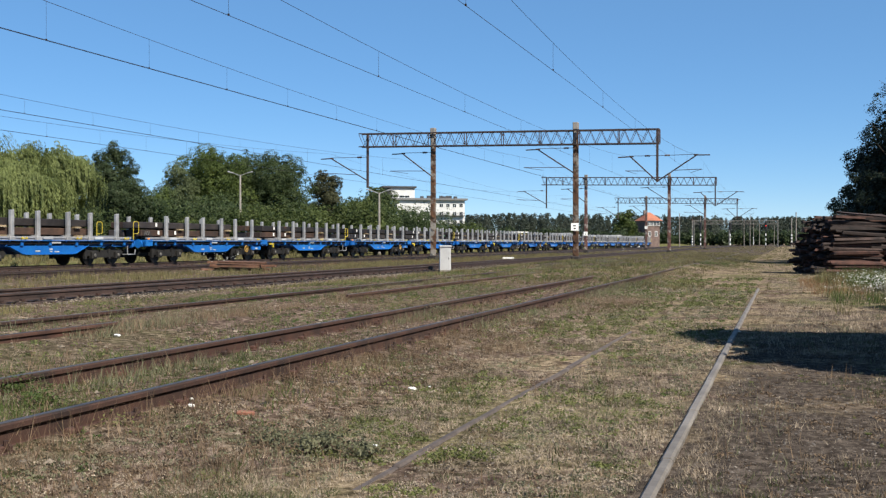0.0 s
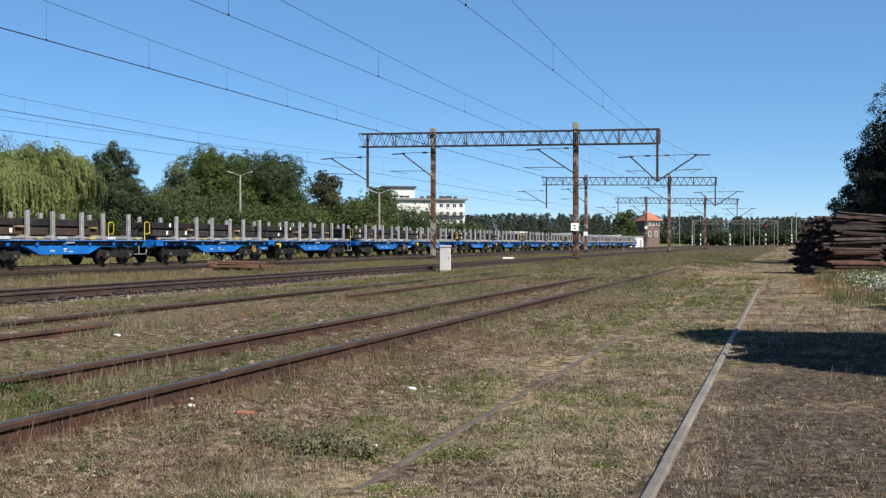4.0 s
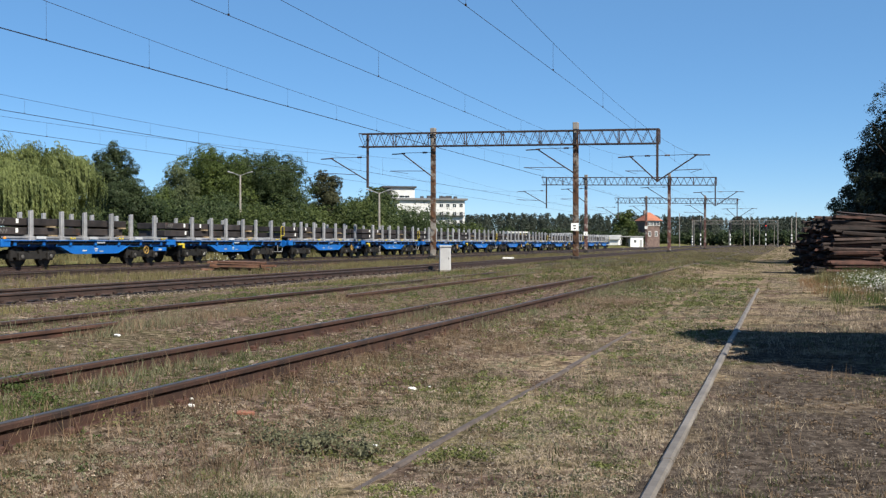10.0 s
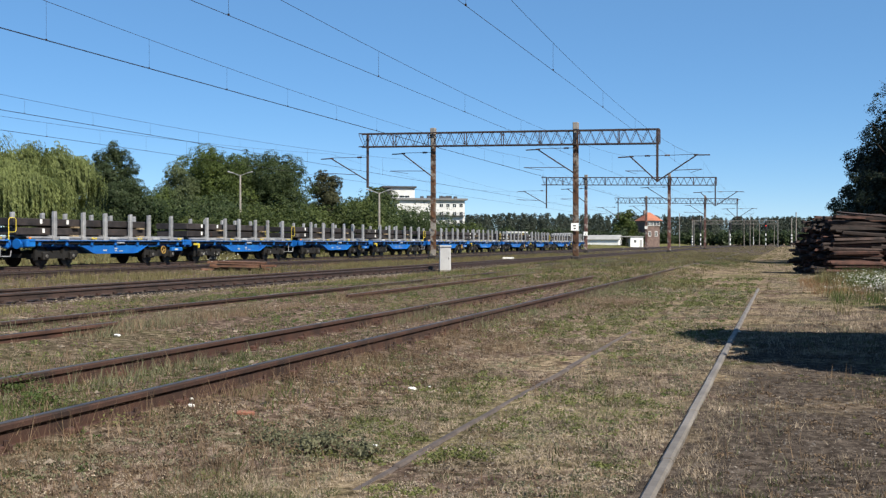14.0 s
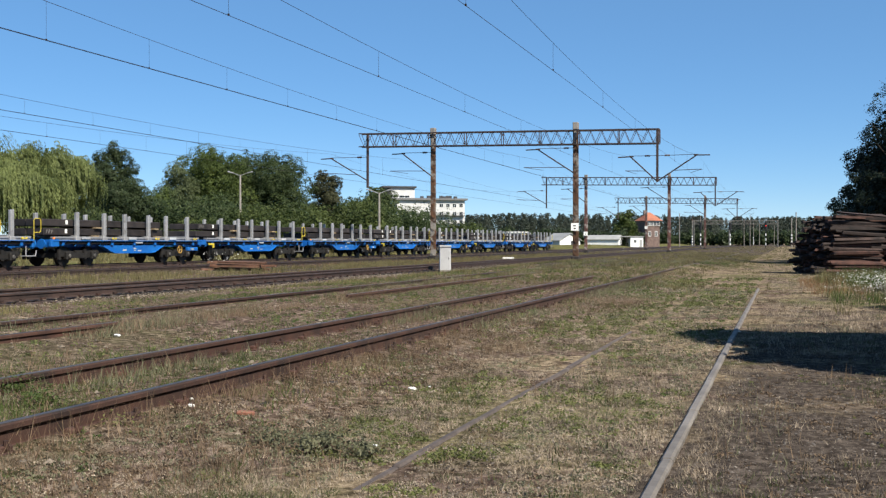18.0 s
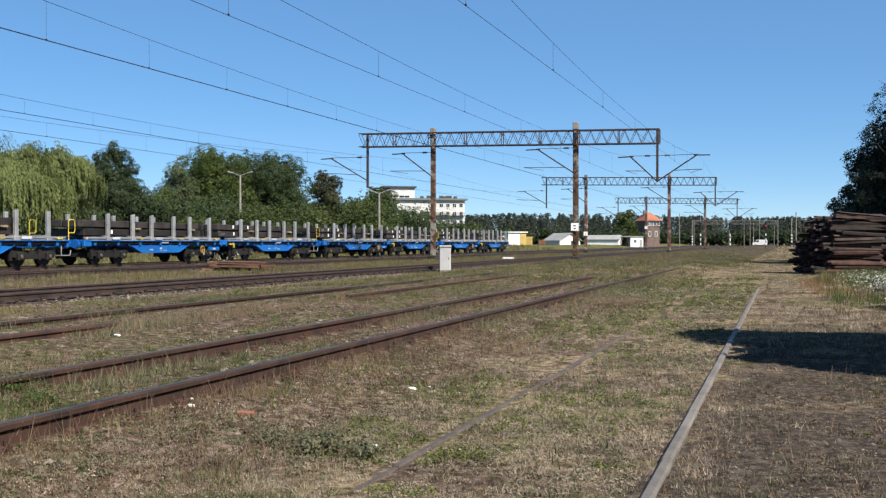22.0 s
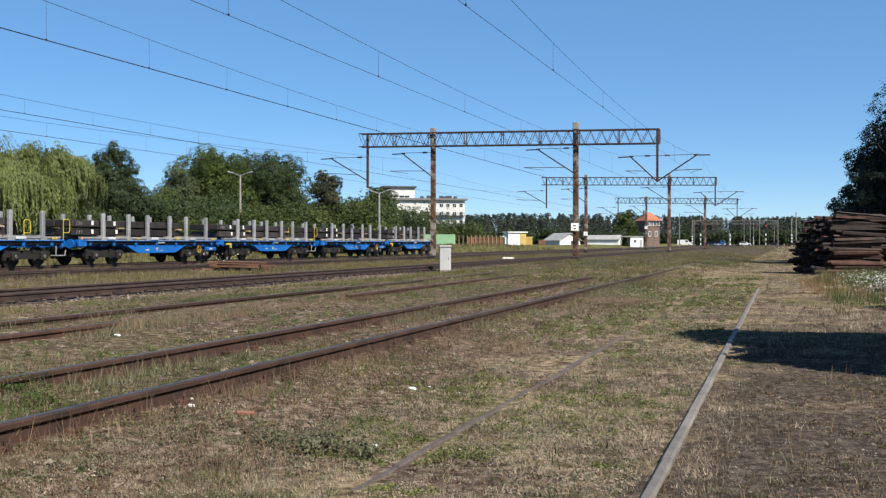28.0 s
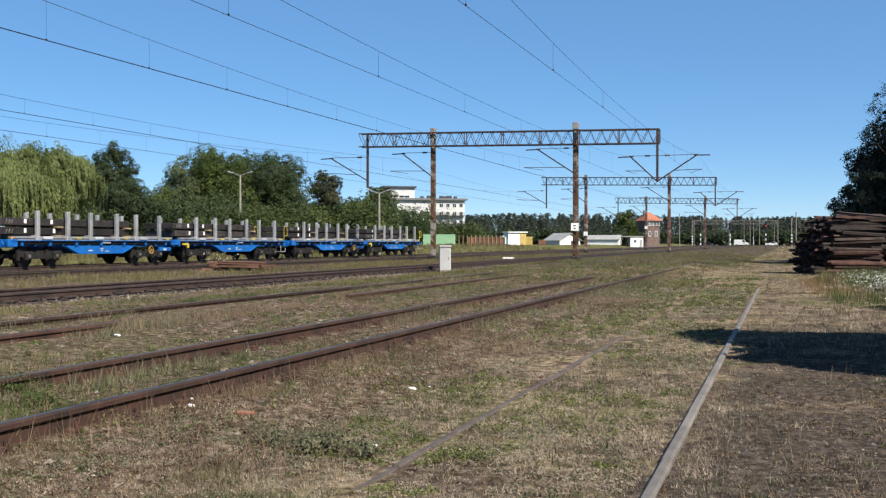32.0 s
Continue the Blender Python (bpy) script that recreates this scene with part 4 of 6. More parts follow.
build_tree("dark_tree", "unseen tall tree added to shade the trees at the yard's edge", *spot(0.585, 65), 16.0, 5.5, 37, 0.15, LEAF_SHADE, 20000, 0.0, 14, 0.3)
# trees right of and behind the camera, unseen, added to block skylight
unseen_tree = build_tree("broadleaf_tree", "unseen broadleaf tree added to cut skylight on the lane", 13.6, 2.0, 10.2, 4.2, 38, 0.24, LEAF_OAK, 9000, 0.03, 11, group="trees beside the lane")
for tx, ty, turn in ((14.0, 9.5, 70), (13.4, 17.0, 160), (14.2, 24.5, 250), (14.0, -6.0, 310), (9.0, -12.0, 30), (2.0, -15.0, 120), (-6.0, -15.5, 200)):
    copy_thing(unseen_tree, pose(tx, ty, rise(tx, ty), 0, 0, turn))
build_tree("broadleaf_tree", "leafy tree shading the lane", *(a + b for a, b in zip(spot(0.81, 9.8), (1.1, -0.3))), 6.2, 2.3, 28, 0.16, LEAF_SHADE, 36000, 0.15, 11)
build_tree("small_tree", "bushy pale green tree with a thin crown", *spot(-0.268, 126), 11.0, 2.9, 32, 0.085, LEAF_PALE, 24000, 0.02, 11)
build_tree("small_tree", "bushy green tree between taller crowns", *spot(-0.292, 122), 7.4, 2.8, 31, 0.09, LEAF_OAK, 22000, 0.02, 9)
build_tree("small_tree", "small green tree beside the signal box", *spot(0.184, 266), 9.6, 3.2, 33, 0.20, LEAF_OAK, 6000, 0.04, 9)
build_shrubs("shrub_belt", "belt of deep green shrubs behind the wagons", -0.42, -0.19, 100, 120, 6.4, 6.6, 50, 6, LEAF_OAK_DEEP, 0.115, 2100)
build_shrubs("shrub_belt", "belt of light green shrubs behind the wagons", -0.27, -0.06, 96, 118, 4.8, 6.2, 40, 16, LEAF_BUSH, 0.115, 2000)
build_shrubs("shrub_belt", "thick green shrubs and low trees below the white building", -0.08, -0.010, 196, 226, 9.4, 8.4, 26, 7, LEAF_OAK_DEEP, 0.15, 1500)
build_shrubs("shrub_belt", "low green shrubs below the white building", -0.012, 0.04, 200, 226, 5.6, 5.6, 16, 17, LEAF_BUSH, 0.15, 1100)
build_tree("small_tree", "leafy green tree beside the white building", *spot(-0.064, 165), 9.6, 3.4, 34, 0.12, LEAF_OAK_DEEP, 24000, 0.05, 10)
build_tree("small_tree", "leafy green tree beside the yard lamp", *spot(-0.086, 150), 7.4, 3.0, 35, 0.10, LEAF_BUSH, 24000, 0.05, 9)
# this belt is out of view, added to darken the lane's shadow
build_shrubs("shrub_belt", "unseen green shrubs added to block skylight beside the lane", 1.15, 2.1, 7.5, 11.5, 3.6, 3.6, 14, 10, LEAF_BUSH, 0.12, 1500)
build_shrubs("shrub_belt", "low dark shrubs behind the fence and sheds", 0.0, 0.20, 262, 300, 6.5, 5.0, 46, 8, LEAF_DARK, 0.36, 450)
build_shrubs("shrub_belt", "green shrubs beyond the level crossing", 0.19, 0.40, 425, 470, 6.5, 7.5, 60, 9, LEAF_DARK, 0.5, 450)
build_pines()


# ---- things in the yard ----
def build_cabinet(x, y):
    c = thing("relay_cabinet", "pale grey metal relay cabinet standing beside the track", "cabinet", (x, y, rise(x, y)), YAW + 0.1)
    bm = bmesh.new()
    box(bm, (0, 0, 0.60), (0.50, 0.38, 1.06), bevel=0.01)
    part("body", bm, CABINET_GREY, c)
    bm = bmesh.new()
    box(bm, (0, 0, 1.17), (0.56, 0.46, 0.09), bevel=0.02)
    part("cap", bm, CABINET_GREY, c)
    bm = bmesh.new()
    box(bm, (0, 0, 0.02), (0.5, 0.4, 0.16))
    part("plinth", bm, CONCRETE, c)
    bm = bmesh.new()
    box(bm, (0.0, -0.188, 0.62), (0.40, 0.012, 0.98))
    d = part("door", bm, CABINET_GREY, c)
    bm = bmesh.new()
    box(bm, (0.15, -0.2, 0.62), (0.02, 0.02, 0.1))
    part("handle", bm, WAGON_DARK, d)


build_cabinet(*spot(0.002, 45.2))


def sleeper_meshes():
    rng = random.Random(8)
    got = []
    for i in range(10):
        bm = bmesh.new()
        box(bm, (0, 0, 0), (2.55 + rng.uniform(-0.6, 0.15), rng.uniform(0.16, 0.27), rng.uniform(0.075, 0.14)), bevel=0.012)
        for v in bm.verts:
            v.co += Vector((rng.uniform(-0.06, 0.06), rng.uniform(-0.02, 0.02), rng.uniform(-0.018, 0.018)))
        me = bpy.data.meshes.new("sleeper")
        bm.to_mesh(me)
        bm.free()
        me.materials.append(OLD_WOOD)
        got.append(me)
    return got


LOGS = sleeper_meshes()


PILE_RED = surface("reddish_sleeper_wood", (0.020, 0.008, 0.006), (0.078, 0.034, 0.025), 0.9, 3, 26, 0, 0.5, (0.010, 0.006, 0.005), 0.58, 1.6, spread=0.4)


def build_pile():
    rng = random.Random(14)
    x, y = spot(0.425, 44.0)
    p = thing("sleeper_pile", "untidy stack of old dark wooden railway sleepers", "timber pile", (x, y, 0.0), YAW)
    ruddy = [m.copy() for m in LOGS]
    for m in ruddy:
        m.materials[0] = PILE_RED
    for layer in range(22):
        f = layer / 21
        edge = -3.28 + 1.0 * max(0.0, (f - 0.45) / 0.55)
        for row in range(8):
            for col in range(3 if row < 3 else 1):
                if layer > 18 and rng.random() < 0.4:
                    continue
                s = new("sleeper", rng.choice(ruddy if (layer in (2, 3, 4, 6, 7) and row < 2) or rng.random() < 0.3 else LOGS))
                s.parent = p
                shift = rng.uniform(-0.07, 0.09) if col == 0 else rng.uniform(-0.5, 0.5)
                hollow = (0.92, 0.84, 0.75, 0.65, 0.54, 0.42, 0.28, 0.12)[row] * (1.0 if 1 < layer < 15 else 0.6)
                dx = edge + 1.25 + col * 2.4 + shift + hollow + rng.uniform(0, 0.12) * (row > 2)
                dy = -2.0 + row * 0.31 + rng.uniform(-0.09, 0.09) + 0.5 * f + rng.uniform(-0.1, 0.22) * (row == 0)
                z = 0.15 + layer * 0.115 + rng.uniform(-0.03, 0.03) - 0.14 * f * col
                s.location = (dx, dy, z)
                wild = 0.07 + 0.10 * (layer > 11) + 0.2 * (layer > 18)
                s.rotation_euler = (rng.uniform(-0.35, 0.35), rng.uniform(-0.05, 0.05) + 0.09 * (layer > 12) * rng.random(), rng.uniform(-wild, wild))


build_pile()


RED_WOOD = surface("rust_brown_rotten_wood", (0.0554, 0.0252, 0.0151), (0.1495, 0.0748, 0.047), 0.9, 3, 26, 0, 0.5)


def build_loose_sleepers():
    rng = random.Random(31)
    x, y = spot(-0.208, 46.5)
    stock = [m.copy() for m in LOGS]
    for m in stock:
        m.materials[0] = RED_WOOD
    for i in range(9):
        s = tagged(new("loose_sleeper", stock[i]), "discarded rust-brown wooden sleeper lying on a small heap", "sleeper", "discarded sleepers beside the track")
        s.location = (x + rng.uniform(-0.5, 0.5), y + (i % 3 - 1) * 0.33, rise(x, y) + 0.06 + (i // 3) * 0.16)
        s.rotation_euler = (0, rng.uniform(0.0, 0.05), YAW + 0.15 + rng.uniform(-0.12, 0.12))


build_loose_sleepers()


def build_lamp(slope, d, h, double):
    x, y = spot(slope, d)
    l = thing("street_lamp", "grey street lamp on a tall concrete pole", "street lamp", (x, y, 0.1), YAW, group="yard lamps")
    bm = bmesh.new()
    rod(bm, (0, 0, 0), (0, 0, h - 0.15), 0.15, 0.09, 8)
    part("pole", bm, CONCRETE, l)
    for s in ((-1, 1) if double else (-1,)):
        bm = bmesh.new()
        rod(bm, (0, 0, h - 0.25), (s * 0.75, 0, h + 0.05), 0.035)
        arm = part("arm", bm, GALV, l)
        bm = bmesh.new()
        box(bm, (s * 0.98, 0, h + 0.1), (0.6, 0.22, 0.13), Matrix.Rotation(-s * 0.25, 3, "Y"), bevel=0.03)
        part("lamp_head", bm, GALV, arm)


build_lamp(-0.205, 100, 8.3, True)
build_lamp(-0.0645, 96, 6.3, True)


# ---- buildings ----
BRICK = surface("old_red_brick", (0.10, 0.062, 0.053), (0.19, 0.135, 0.115), 0.9, 2, 18, 0, 0.3)
TILE_RED = surface("orange_roof_tiles", (0.1949, 0.0638, 0.0353), (0.289, 0.1109, 0.0638), 0.8, 2, 16, 0, 0.3)
GREY_SHEET = surface("grey_roof_sheet", (0.2016, 0.2016, 0.2016), (0.3091, 0.3091, 0.3024), 0.7, 0.8, 10, 0, 0.05)
DARK_ROOF = surface("dark_roof_felt", (0.0277, 0.0277, 0.0302), (0.0554, 0.0554, 0.0613), 0.8, 1, 10, 0, 0.05)
PANE = surface("dark_window_glass", (0.0084, 0.0101, 0.0126), (0.0218, 0.0252, 0.0277), 0.08, 1, 6, 0, 0)
GREEN_SHEET = surface("green_container_paint", (0.1882, 0.3629, 0.2016), (0.2822, 0.4435, 0.289), 0.55, 1.5, 14, 0, 0.05)
FENCE_WOOD = surface("red_brown_fence", (0.1109, 0.047, 0.0277), (0.1999, 0.0941, 0.0554), 0.85, 1.5, 14, 0, 0.2)
ASPHALT = surface("asphalt", (0.0252, 0.0252, 0.0252), (0.047, 0.0445, 0.042), 0.9, 1, 20, 0, 0.2)
CAR_BLUE = surface("blue_car_paint", (0.0168, 0.0664, 0.1999), (0.0277, 0.089, 0.2436), 0.3, 2, 10, 0, 0)
CAR_DARK = surface("dark_car_paint", (0.0059, 0.0059, 0.0076), (0.0143, 0.0143, 0.0168), 0.25, 2, 10, 0, 0)
TYRE = surface("tyre_rubber", (0.0067, 0.0067, 0.0067), (0.0168, 0.0168, 0.0168), 0.85, 6, 30, 0, 0.1)


def window(parent, name, c, w, h, face, frame_mat=None):
    """A framed pane set into a wall: face is the outward side, as a sign and axis."""
    s, ax = face
    def size(a, b, d):
        return (a, d, b) if ax == "y" else (d, a, b)
    off = Vector((0, s, 0)) if ax == "y" else Vector((s, 0, 0))
    c = Vector(c)
    bm = bmesh.new()
    for k in (-1, 1):
        o = Vector((k * w / 2, 0, 0)) if ax == "y" else Vector((0, k * w / 2, 0))
        box(bm, c + o + off * 0.04, size(0.09, h + 0.1, 0.1))
        box(bm, c + Vector((0, 0, k * h / 2)) + off * 0.04, size(w + 0.1, 0.09, 0.1))
    box(bm, c + off * 0.03, size(0.06, h, 0.06))
    f = part("window", bm, frame_mat or WHITE, parent)
    bm = bmesh.new()
    box(bm, c + off * 0.012, size(w, h, 0.02))
    part("pane", bm, PANE, f)


def build_signal_box():
    x, y = spot(0.2080, 285)
    b = thing("signal_box", "old red brick signal box with an orange hipped roof", "building", (x, y, rise(x, y)), YAW + 0.35)
    bm = bmesh.new()
    box(bm, (0, 0, 2.7), (5.0, 5.0, 5.4))
    part("wall", bm, BRICK, b, "weathered brick lower wall")
    bm = bmesh.new()
    box(bm, (0, 0, 6.05), (5.3, 5.3, 1.5))
    part("upper_wall", bm, BRICK, b)
    bm = bmesh.new()
    lo = [(-3.3, -3.3), (3.3, -3.3), (3.3, 3.3), (-3.3, 3.3)]
    a = [bm.verts.new((p[0], p[1], 6.8)) for p in lo]
    top = [bm.verts.new((-0.5, 0, 9.0)), bm.verts.new((0.5, 0, 9.0))]
    bm.faces.new(a[::-1])
    bm.faces.new((a[0], a[1], top[1], top[0]))
    bm.faces.new((a[1], a[2], top[1]))
    bm.faces.new((a[2], a[3], top[0], top[1]))
    bm.faces.new((a[3], a[0], top[0]))
    roof = part("roof", bm, TILE_RED, b, "hipped orange tile roof")
    bm = bmesh.new()
    box(bm, (-1.3, 0.5, 8.8), (0.55, 0.55, 1.5))
    part("chimney", bm, BRICK, roof)
    for i in range(4):
        window(b, "window", (-1.85 + i * 1.23, -2.67, 6.05), 0.95, 1.1, (-1, "y"))
        window(b, "window", (2.67, -1.85 + i * 1.23, 6.05), 0.95, 1.1, (1, "x"))
    for i in range(2):
        window(b, "window", (-1.2 + i * 2.4, -2.51, 3.4), 0.9, 1.3, (-1, "y"))
        window(b, "window", (2.51, -1.2 + i * 2.4, 3.4), 0.9, 1.3, (1, "x"))
    bm = bmesh.new()
    for i in range(12):
        box(bm, (-3.2, -2.2 + i * 0.28, 0.2 + i * 0.4), (1.0, 0.3, 0.06))
    bar(bm, (-3.7, -2.2, 1.1), (-3.7, 1.0, 5.9), 0.06)
    bar(bm, (-2.7, -2.2, 0.1), (-2.7, 1.0, 4.7), 0.12)
    bar(bm, (-3.7, -2.2, 0.1), (-3.7, 1.0, 4.7), 0.12)
    part("outside_stair", bm, FENCE_WOOD, b)
    b.scale = (0.89, 0.89, 1.105)


build_signal_box()


def build_hut():
    x, y = spot(0.1915, 262)
    h = thing("white_hut", "white flat-roofed hut with an open lean-to", "hut", (x, y, rise(x, y) - 0.05), YAW + 0.3)
    bm = bmesh.new()
    box(bm, (0.6, 0, 1.35), (4.4, 3.6, 2.7))
    part("wall", bm, WHITE, h)
    bm = bmesh.new()
    box(bm, (-0.9, 0, 2.85), (7.8, 4.2, 0.22))
    part("roof", bm, GREY_SHEET, h)
    bm = bmesh.new()
    box(bm, (-3.0, 1.7, 1.35), (2.9, 0.12, 2.7))
    part("back_wall", bm, WAGON_DARK, h)
    for sx in (-4.5, -3.0):
        bm = bmesh.new()
        box(bm, (sx, -1.8, 1.35), (0.14, 0.14, 2.7))
        part("post", bm, WAGON_DARK, h)
    window(h, "window", (0.0, -1.81, 1.6), 0.9, 0.9, (-1, "y"))
    bm = bmesh.new()
    box(bm, (2.0, -1.84, 1.05), (0.9, 0.06, 2.0))
    part("door", bm, GREY_SHEET, h)
    h.scale = (0.85, 0.85, 0.98)


build_hut()


def build_gable(name, label, slope, d, w, dep, wall_h, roof_h, wall_mat, roof_mat, turn=0.0):
    x, y = spot(slope, d)
    s = thing(name, label, "shed", (x, y, rise(x, y) - 0.05), YAW + turn)
    bm = bmesh.new()
    prism(bm, [(-w / 2, 0), (w / 2, 0), (w / 2, wall_h), (0, wall_h + roof_h - 0.1), (-w / 2, wall_h)], -dep / 2, dep / 2)
    part("wall", bm, wall_mat, s)
    bm = bmesh.new()
    e = 0.35
    k = roof_h / (w / 2)
    prism(bm, [(-w / 2 - e, wall_h - e * k), (0, wall_h + roof_h), (w / 2 + e, wall_h - e * k), (w / 2 + e, wall_h - e * k + 0.12), (0, wall_h + roof_h + 0.14), (-w / 2 - e, wall_h - e * k + 0.12)], -dep / 2 - e, dep / 2 + e)
    part("roof", bm, roof_mat, s)
    bm = bmesh.new()
    box(bm, (w * 0.15, -dep / 2 - 0.02, wall_h * 0.45), (w * 0.2, 0.06, wall_h * 0.85))
    part("door", bm, DARK_ROOF, s)
    return s


build_gable("storage_shed", "low grey shed with a pale pitched roof", 0.1205, 225, 5.6, 6.0, 1.1, 1.5, WHITE, GREY_SHEET, 0.5)
build_gable("storage_shed", "low whitish shed with a sheet-metal roof", 0.163, 250, 3.6, 8.0, 1.5, 0.9, WHITE, GREY_SHEET, 1.2)


def build_kiosk():
    x, y = spot(0.0705, 200)
    k = thing("kiosk", "white kiosk with a wide flat roof and yellow side panel", "kiosk", (x, y, rise(x, y) - 0.05), YAW + 0.35)
    bm = bmesh.new()
    box(bm, (-0.2, 0, 1.25), (2.6, 2.4, 2.5))
    part("wall", bm, WHITE, k)
    bm = bmesh.new()
    box(bm, (0.5, 0, 2.62), (4.4, 3.0, 0.2), bevel=0.03)
    part("roof", bm, WHITE, k)
    bm = bmesh.new()
    box(bm, (1.75, -0.3, 1.15), (1.3, 2.0, 2.3))
    part("side_panel", bm, SAND, k, "yellow side panel")
    bm = bmesh.new()
    box(bm, (-2.0, 0.2, 0.95), (1.0, 1.6, 1.9))
    part("annex", bm, surface("pale_turquoise_paint", (0.378, 0.5208, 0.5208), (0.4872, 0.6216, 0.6216), 0.6), k, "pale turquoise annex")
    x, y = spot(0.0865, 203)
    c = thing("storage_container", "yellow-orange storage container beside the kiosk", "container", (x, y, rise(x, y) - 0.03), YAW)
    bm = bmesh.new()
    box(bm, (0, 0, 0.85), (1.4, 2.2, 1.7), bevel=0.03)
    part("body", bm, SAND, c)
    bm = bmesh.new()
    for i in range(6):
        box(bm, (-0.6 + i * 0.24, -1.12, 0.85), (0.09, 0.05, 1.5))
    part("ribs", bm, SAND, c)
    x, y = spot(0.100, 206)
    c = thing("red_container", "low rust-red container among the sheds", "container", (x, y, rise(x, y) - 0.03), YAW)
    bm = bmesh.new()
    box(bm, (0, 0, 0.5), (1.6, 1.2, 1.0), bevel=0.04)
    part("body", bm, FENCE_WOOD, c)
    bm = bmesh.new()
    for i in range(5):
        box(bm, (-0.65 + i * 0.33, -0.62, 0.5), (0.1, 0.05, 0.8))
    part("ribs", bm, FENCE_WOOD, c)


build_kiosk()


def build_green_container():
    x, y = spot(-0.004, 168)
    c = thing("green_container", "faded green corrugated container behind the track", "container", (x, y, rise(x, y) - 0.03), YAW)
    bm = bmesh.new()
    box(bm, (0, 0, 0.95), (5.4, 2.2, 1.85), bevel=0.03)
    part("body", bm, GREEN_SHEET, c)
    bm = bmesh.new()
    for i in range(26):
        box(bm, (-2.6 + i * 0.205, -1.12, 0.95), (0.09, 0.06, 1.65))
    part("ribs", bm, GREEN_SHEET, c)
    bm = bmesh.new()
    for zz in (0.1, 1.82):
        box(bm, (0, -1.14, zz), (5.44, 0.08, 0.12))
    part("rails", bm, GREEN_SHEET, c)


build_green_container()


def build_fence():
    f = thing("yard_fence", "red-brown board fence on pale posts", "fence", (0, 0, 0.82))
    for i in range(13):
        x, y = spot(0.012 + i * 0.0042, 182)
        bm = bmesh.new()
        box(bm, (x, y, 0.95), (0.13, 0.13, 2.0))
        part("post", bm, TIMBER, f, "pale fence post")
        if 3 <= i < 12:
            x2, y2 = spot(0.012 + (i + 1) * 0.0042, 182)
            bm = bmesh.new()
            for q in range(4):
                t = (q + 0.5) / 4
                box(bm, (x + (x2 - x) * t, y + (y2 - y) * t + 0.15, 0.85 + 0.06 * ((i * 3 + q * 5) % 4 - 1.5)), (0.185, 0.04, 1.5), Matrix.Rotation(YAW, 3, "Z"))
            bar(bm, (x, y + 0.08, 0.5), (x2, y2 + 0.08, 0.5), 0.08)
            bar(bm, (x, y + 0.08, 1.3), (x2, y2 + 0.08, 1.3), 0.08)
            part("fence_panel", bm, FENCE_WOOD, f)


build_fence()


def build_white_block():
    x, y = spot(-0.012, 400)
    b = thing("white_building", "white flat-roofed multi-storey building behind the trees", "building", (x, y, rise(x, y)), YAW + 0.22)
    bm = bmesh.new()
    box(bm, (0, 5, 8.3), (28.0, 10.0, 16.6))
    plaster = surface("off_white_plaster", (0.42, 0.42, 0.42), (0.53, 0.53, 0.53), 0.8, 0.4, 6, 0, 0.05)
    part("wall", bm, plaster, b)
    bm = bmesh.new()
    box(bm, (-2, 4.6, 16.9), (34.0, 11.6, 0.7))
    part("roof", bm, surface("grey_roof_edge", (0.0832, 0.0832, 0.0857), (0.1386, 0.1386, 0.1411), 0.8, 0.6, 8, 0, 0.05), b, "grey overhanging flat roof slab")
    bm = bmesh.new()
    box(bm, (-11.0, 6, 19.2), (9.5, 7.0, 4.0))
    up = part("upper_storey", bm, plaster, b)
    bm = bmesh.new()
    box(bm, (-12.6, 6, 21.5), (14.0, 8.6, 0.6))
    part("upper_roof", bm, DARK_ROOF, up)
    bm = bmesh.new()
    box(bm, (-17.4, 6, 19.0), (4.0, 6.6, 3.6))
    part("stair_tower", bm, DARK_ROOF, up, "dark clad stair tower")
    window(b, "window", (-10.5, 2.49, 17.9), 4.2, 0.9, (-1, "y"))
    for i, xx in enumerate((-3, 0, 1.5, 5, 6.6, 8.2, 11)):
        bm = bmesh.new()
        box(bm, (xx, 4, 17.7), (1.2 + (i % 3) * 0.5, 1.5, 1.0 + (i % 2) * 0.4))
        part("roof_unit", bm, DARK_ROOF, b)
    for fl in range(4):
        z = 14.6 - fl * 3.1
        for i in range(5 if fl == 0 else 0, 10):
            window(b, "window", (-12.3 + i * 2.75, -0.01, z), 1.5, 1.5, (-1, "y"))
    for fl in (1, 2):
        z = 14.6 - fl * 3.1 - 0.8
        bm = bmesh.new()
        box(bm, (6.0, -0.8, z), (15.5, 1.5, 0.18))
        for i in range(32):
            bar(bm, (-1.6 + i * 0.49, -1.5, z), (-1.6 + i * 0.49, -1.5, z + 1.0), 0.06)
        bar(bm, (-1.7, -1.5, z + 1.0), (13.7, -1.5, z + 1.0), 0.08)
        part("balcony", bm, DARK_ROOF, b)
    b.scale = (1.0, 1.0, 1.07)


build_white_block()


# ---- level crossing, signals and far masts ----
ROAD_Y = 400.0


def build_road():
    bm = bmesh.new()
    box(bm, (-60, ROAD_Y, 0.13), (300, 8.0, 0.22))
    tagged(part("road", bm, ASPHALT), "grey asphalt road crossing the tracks", "road", kind="structure")


build_road()


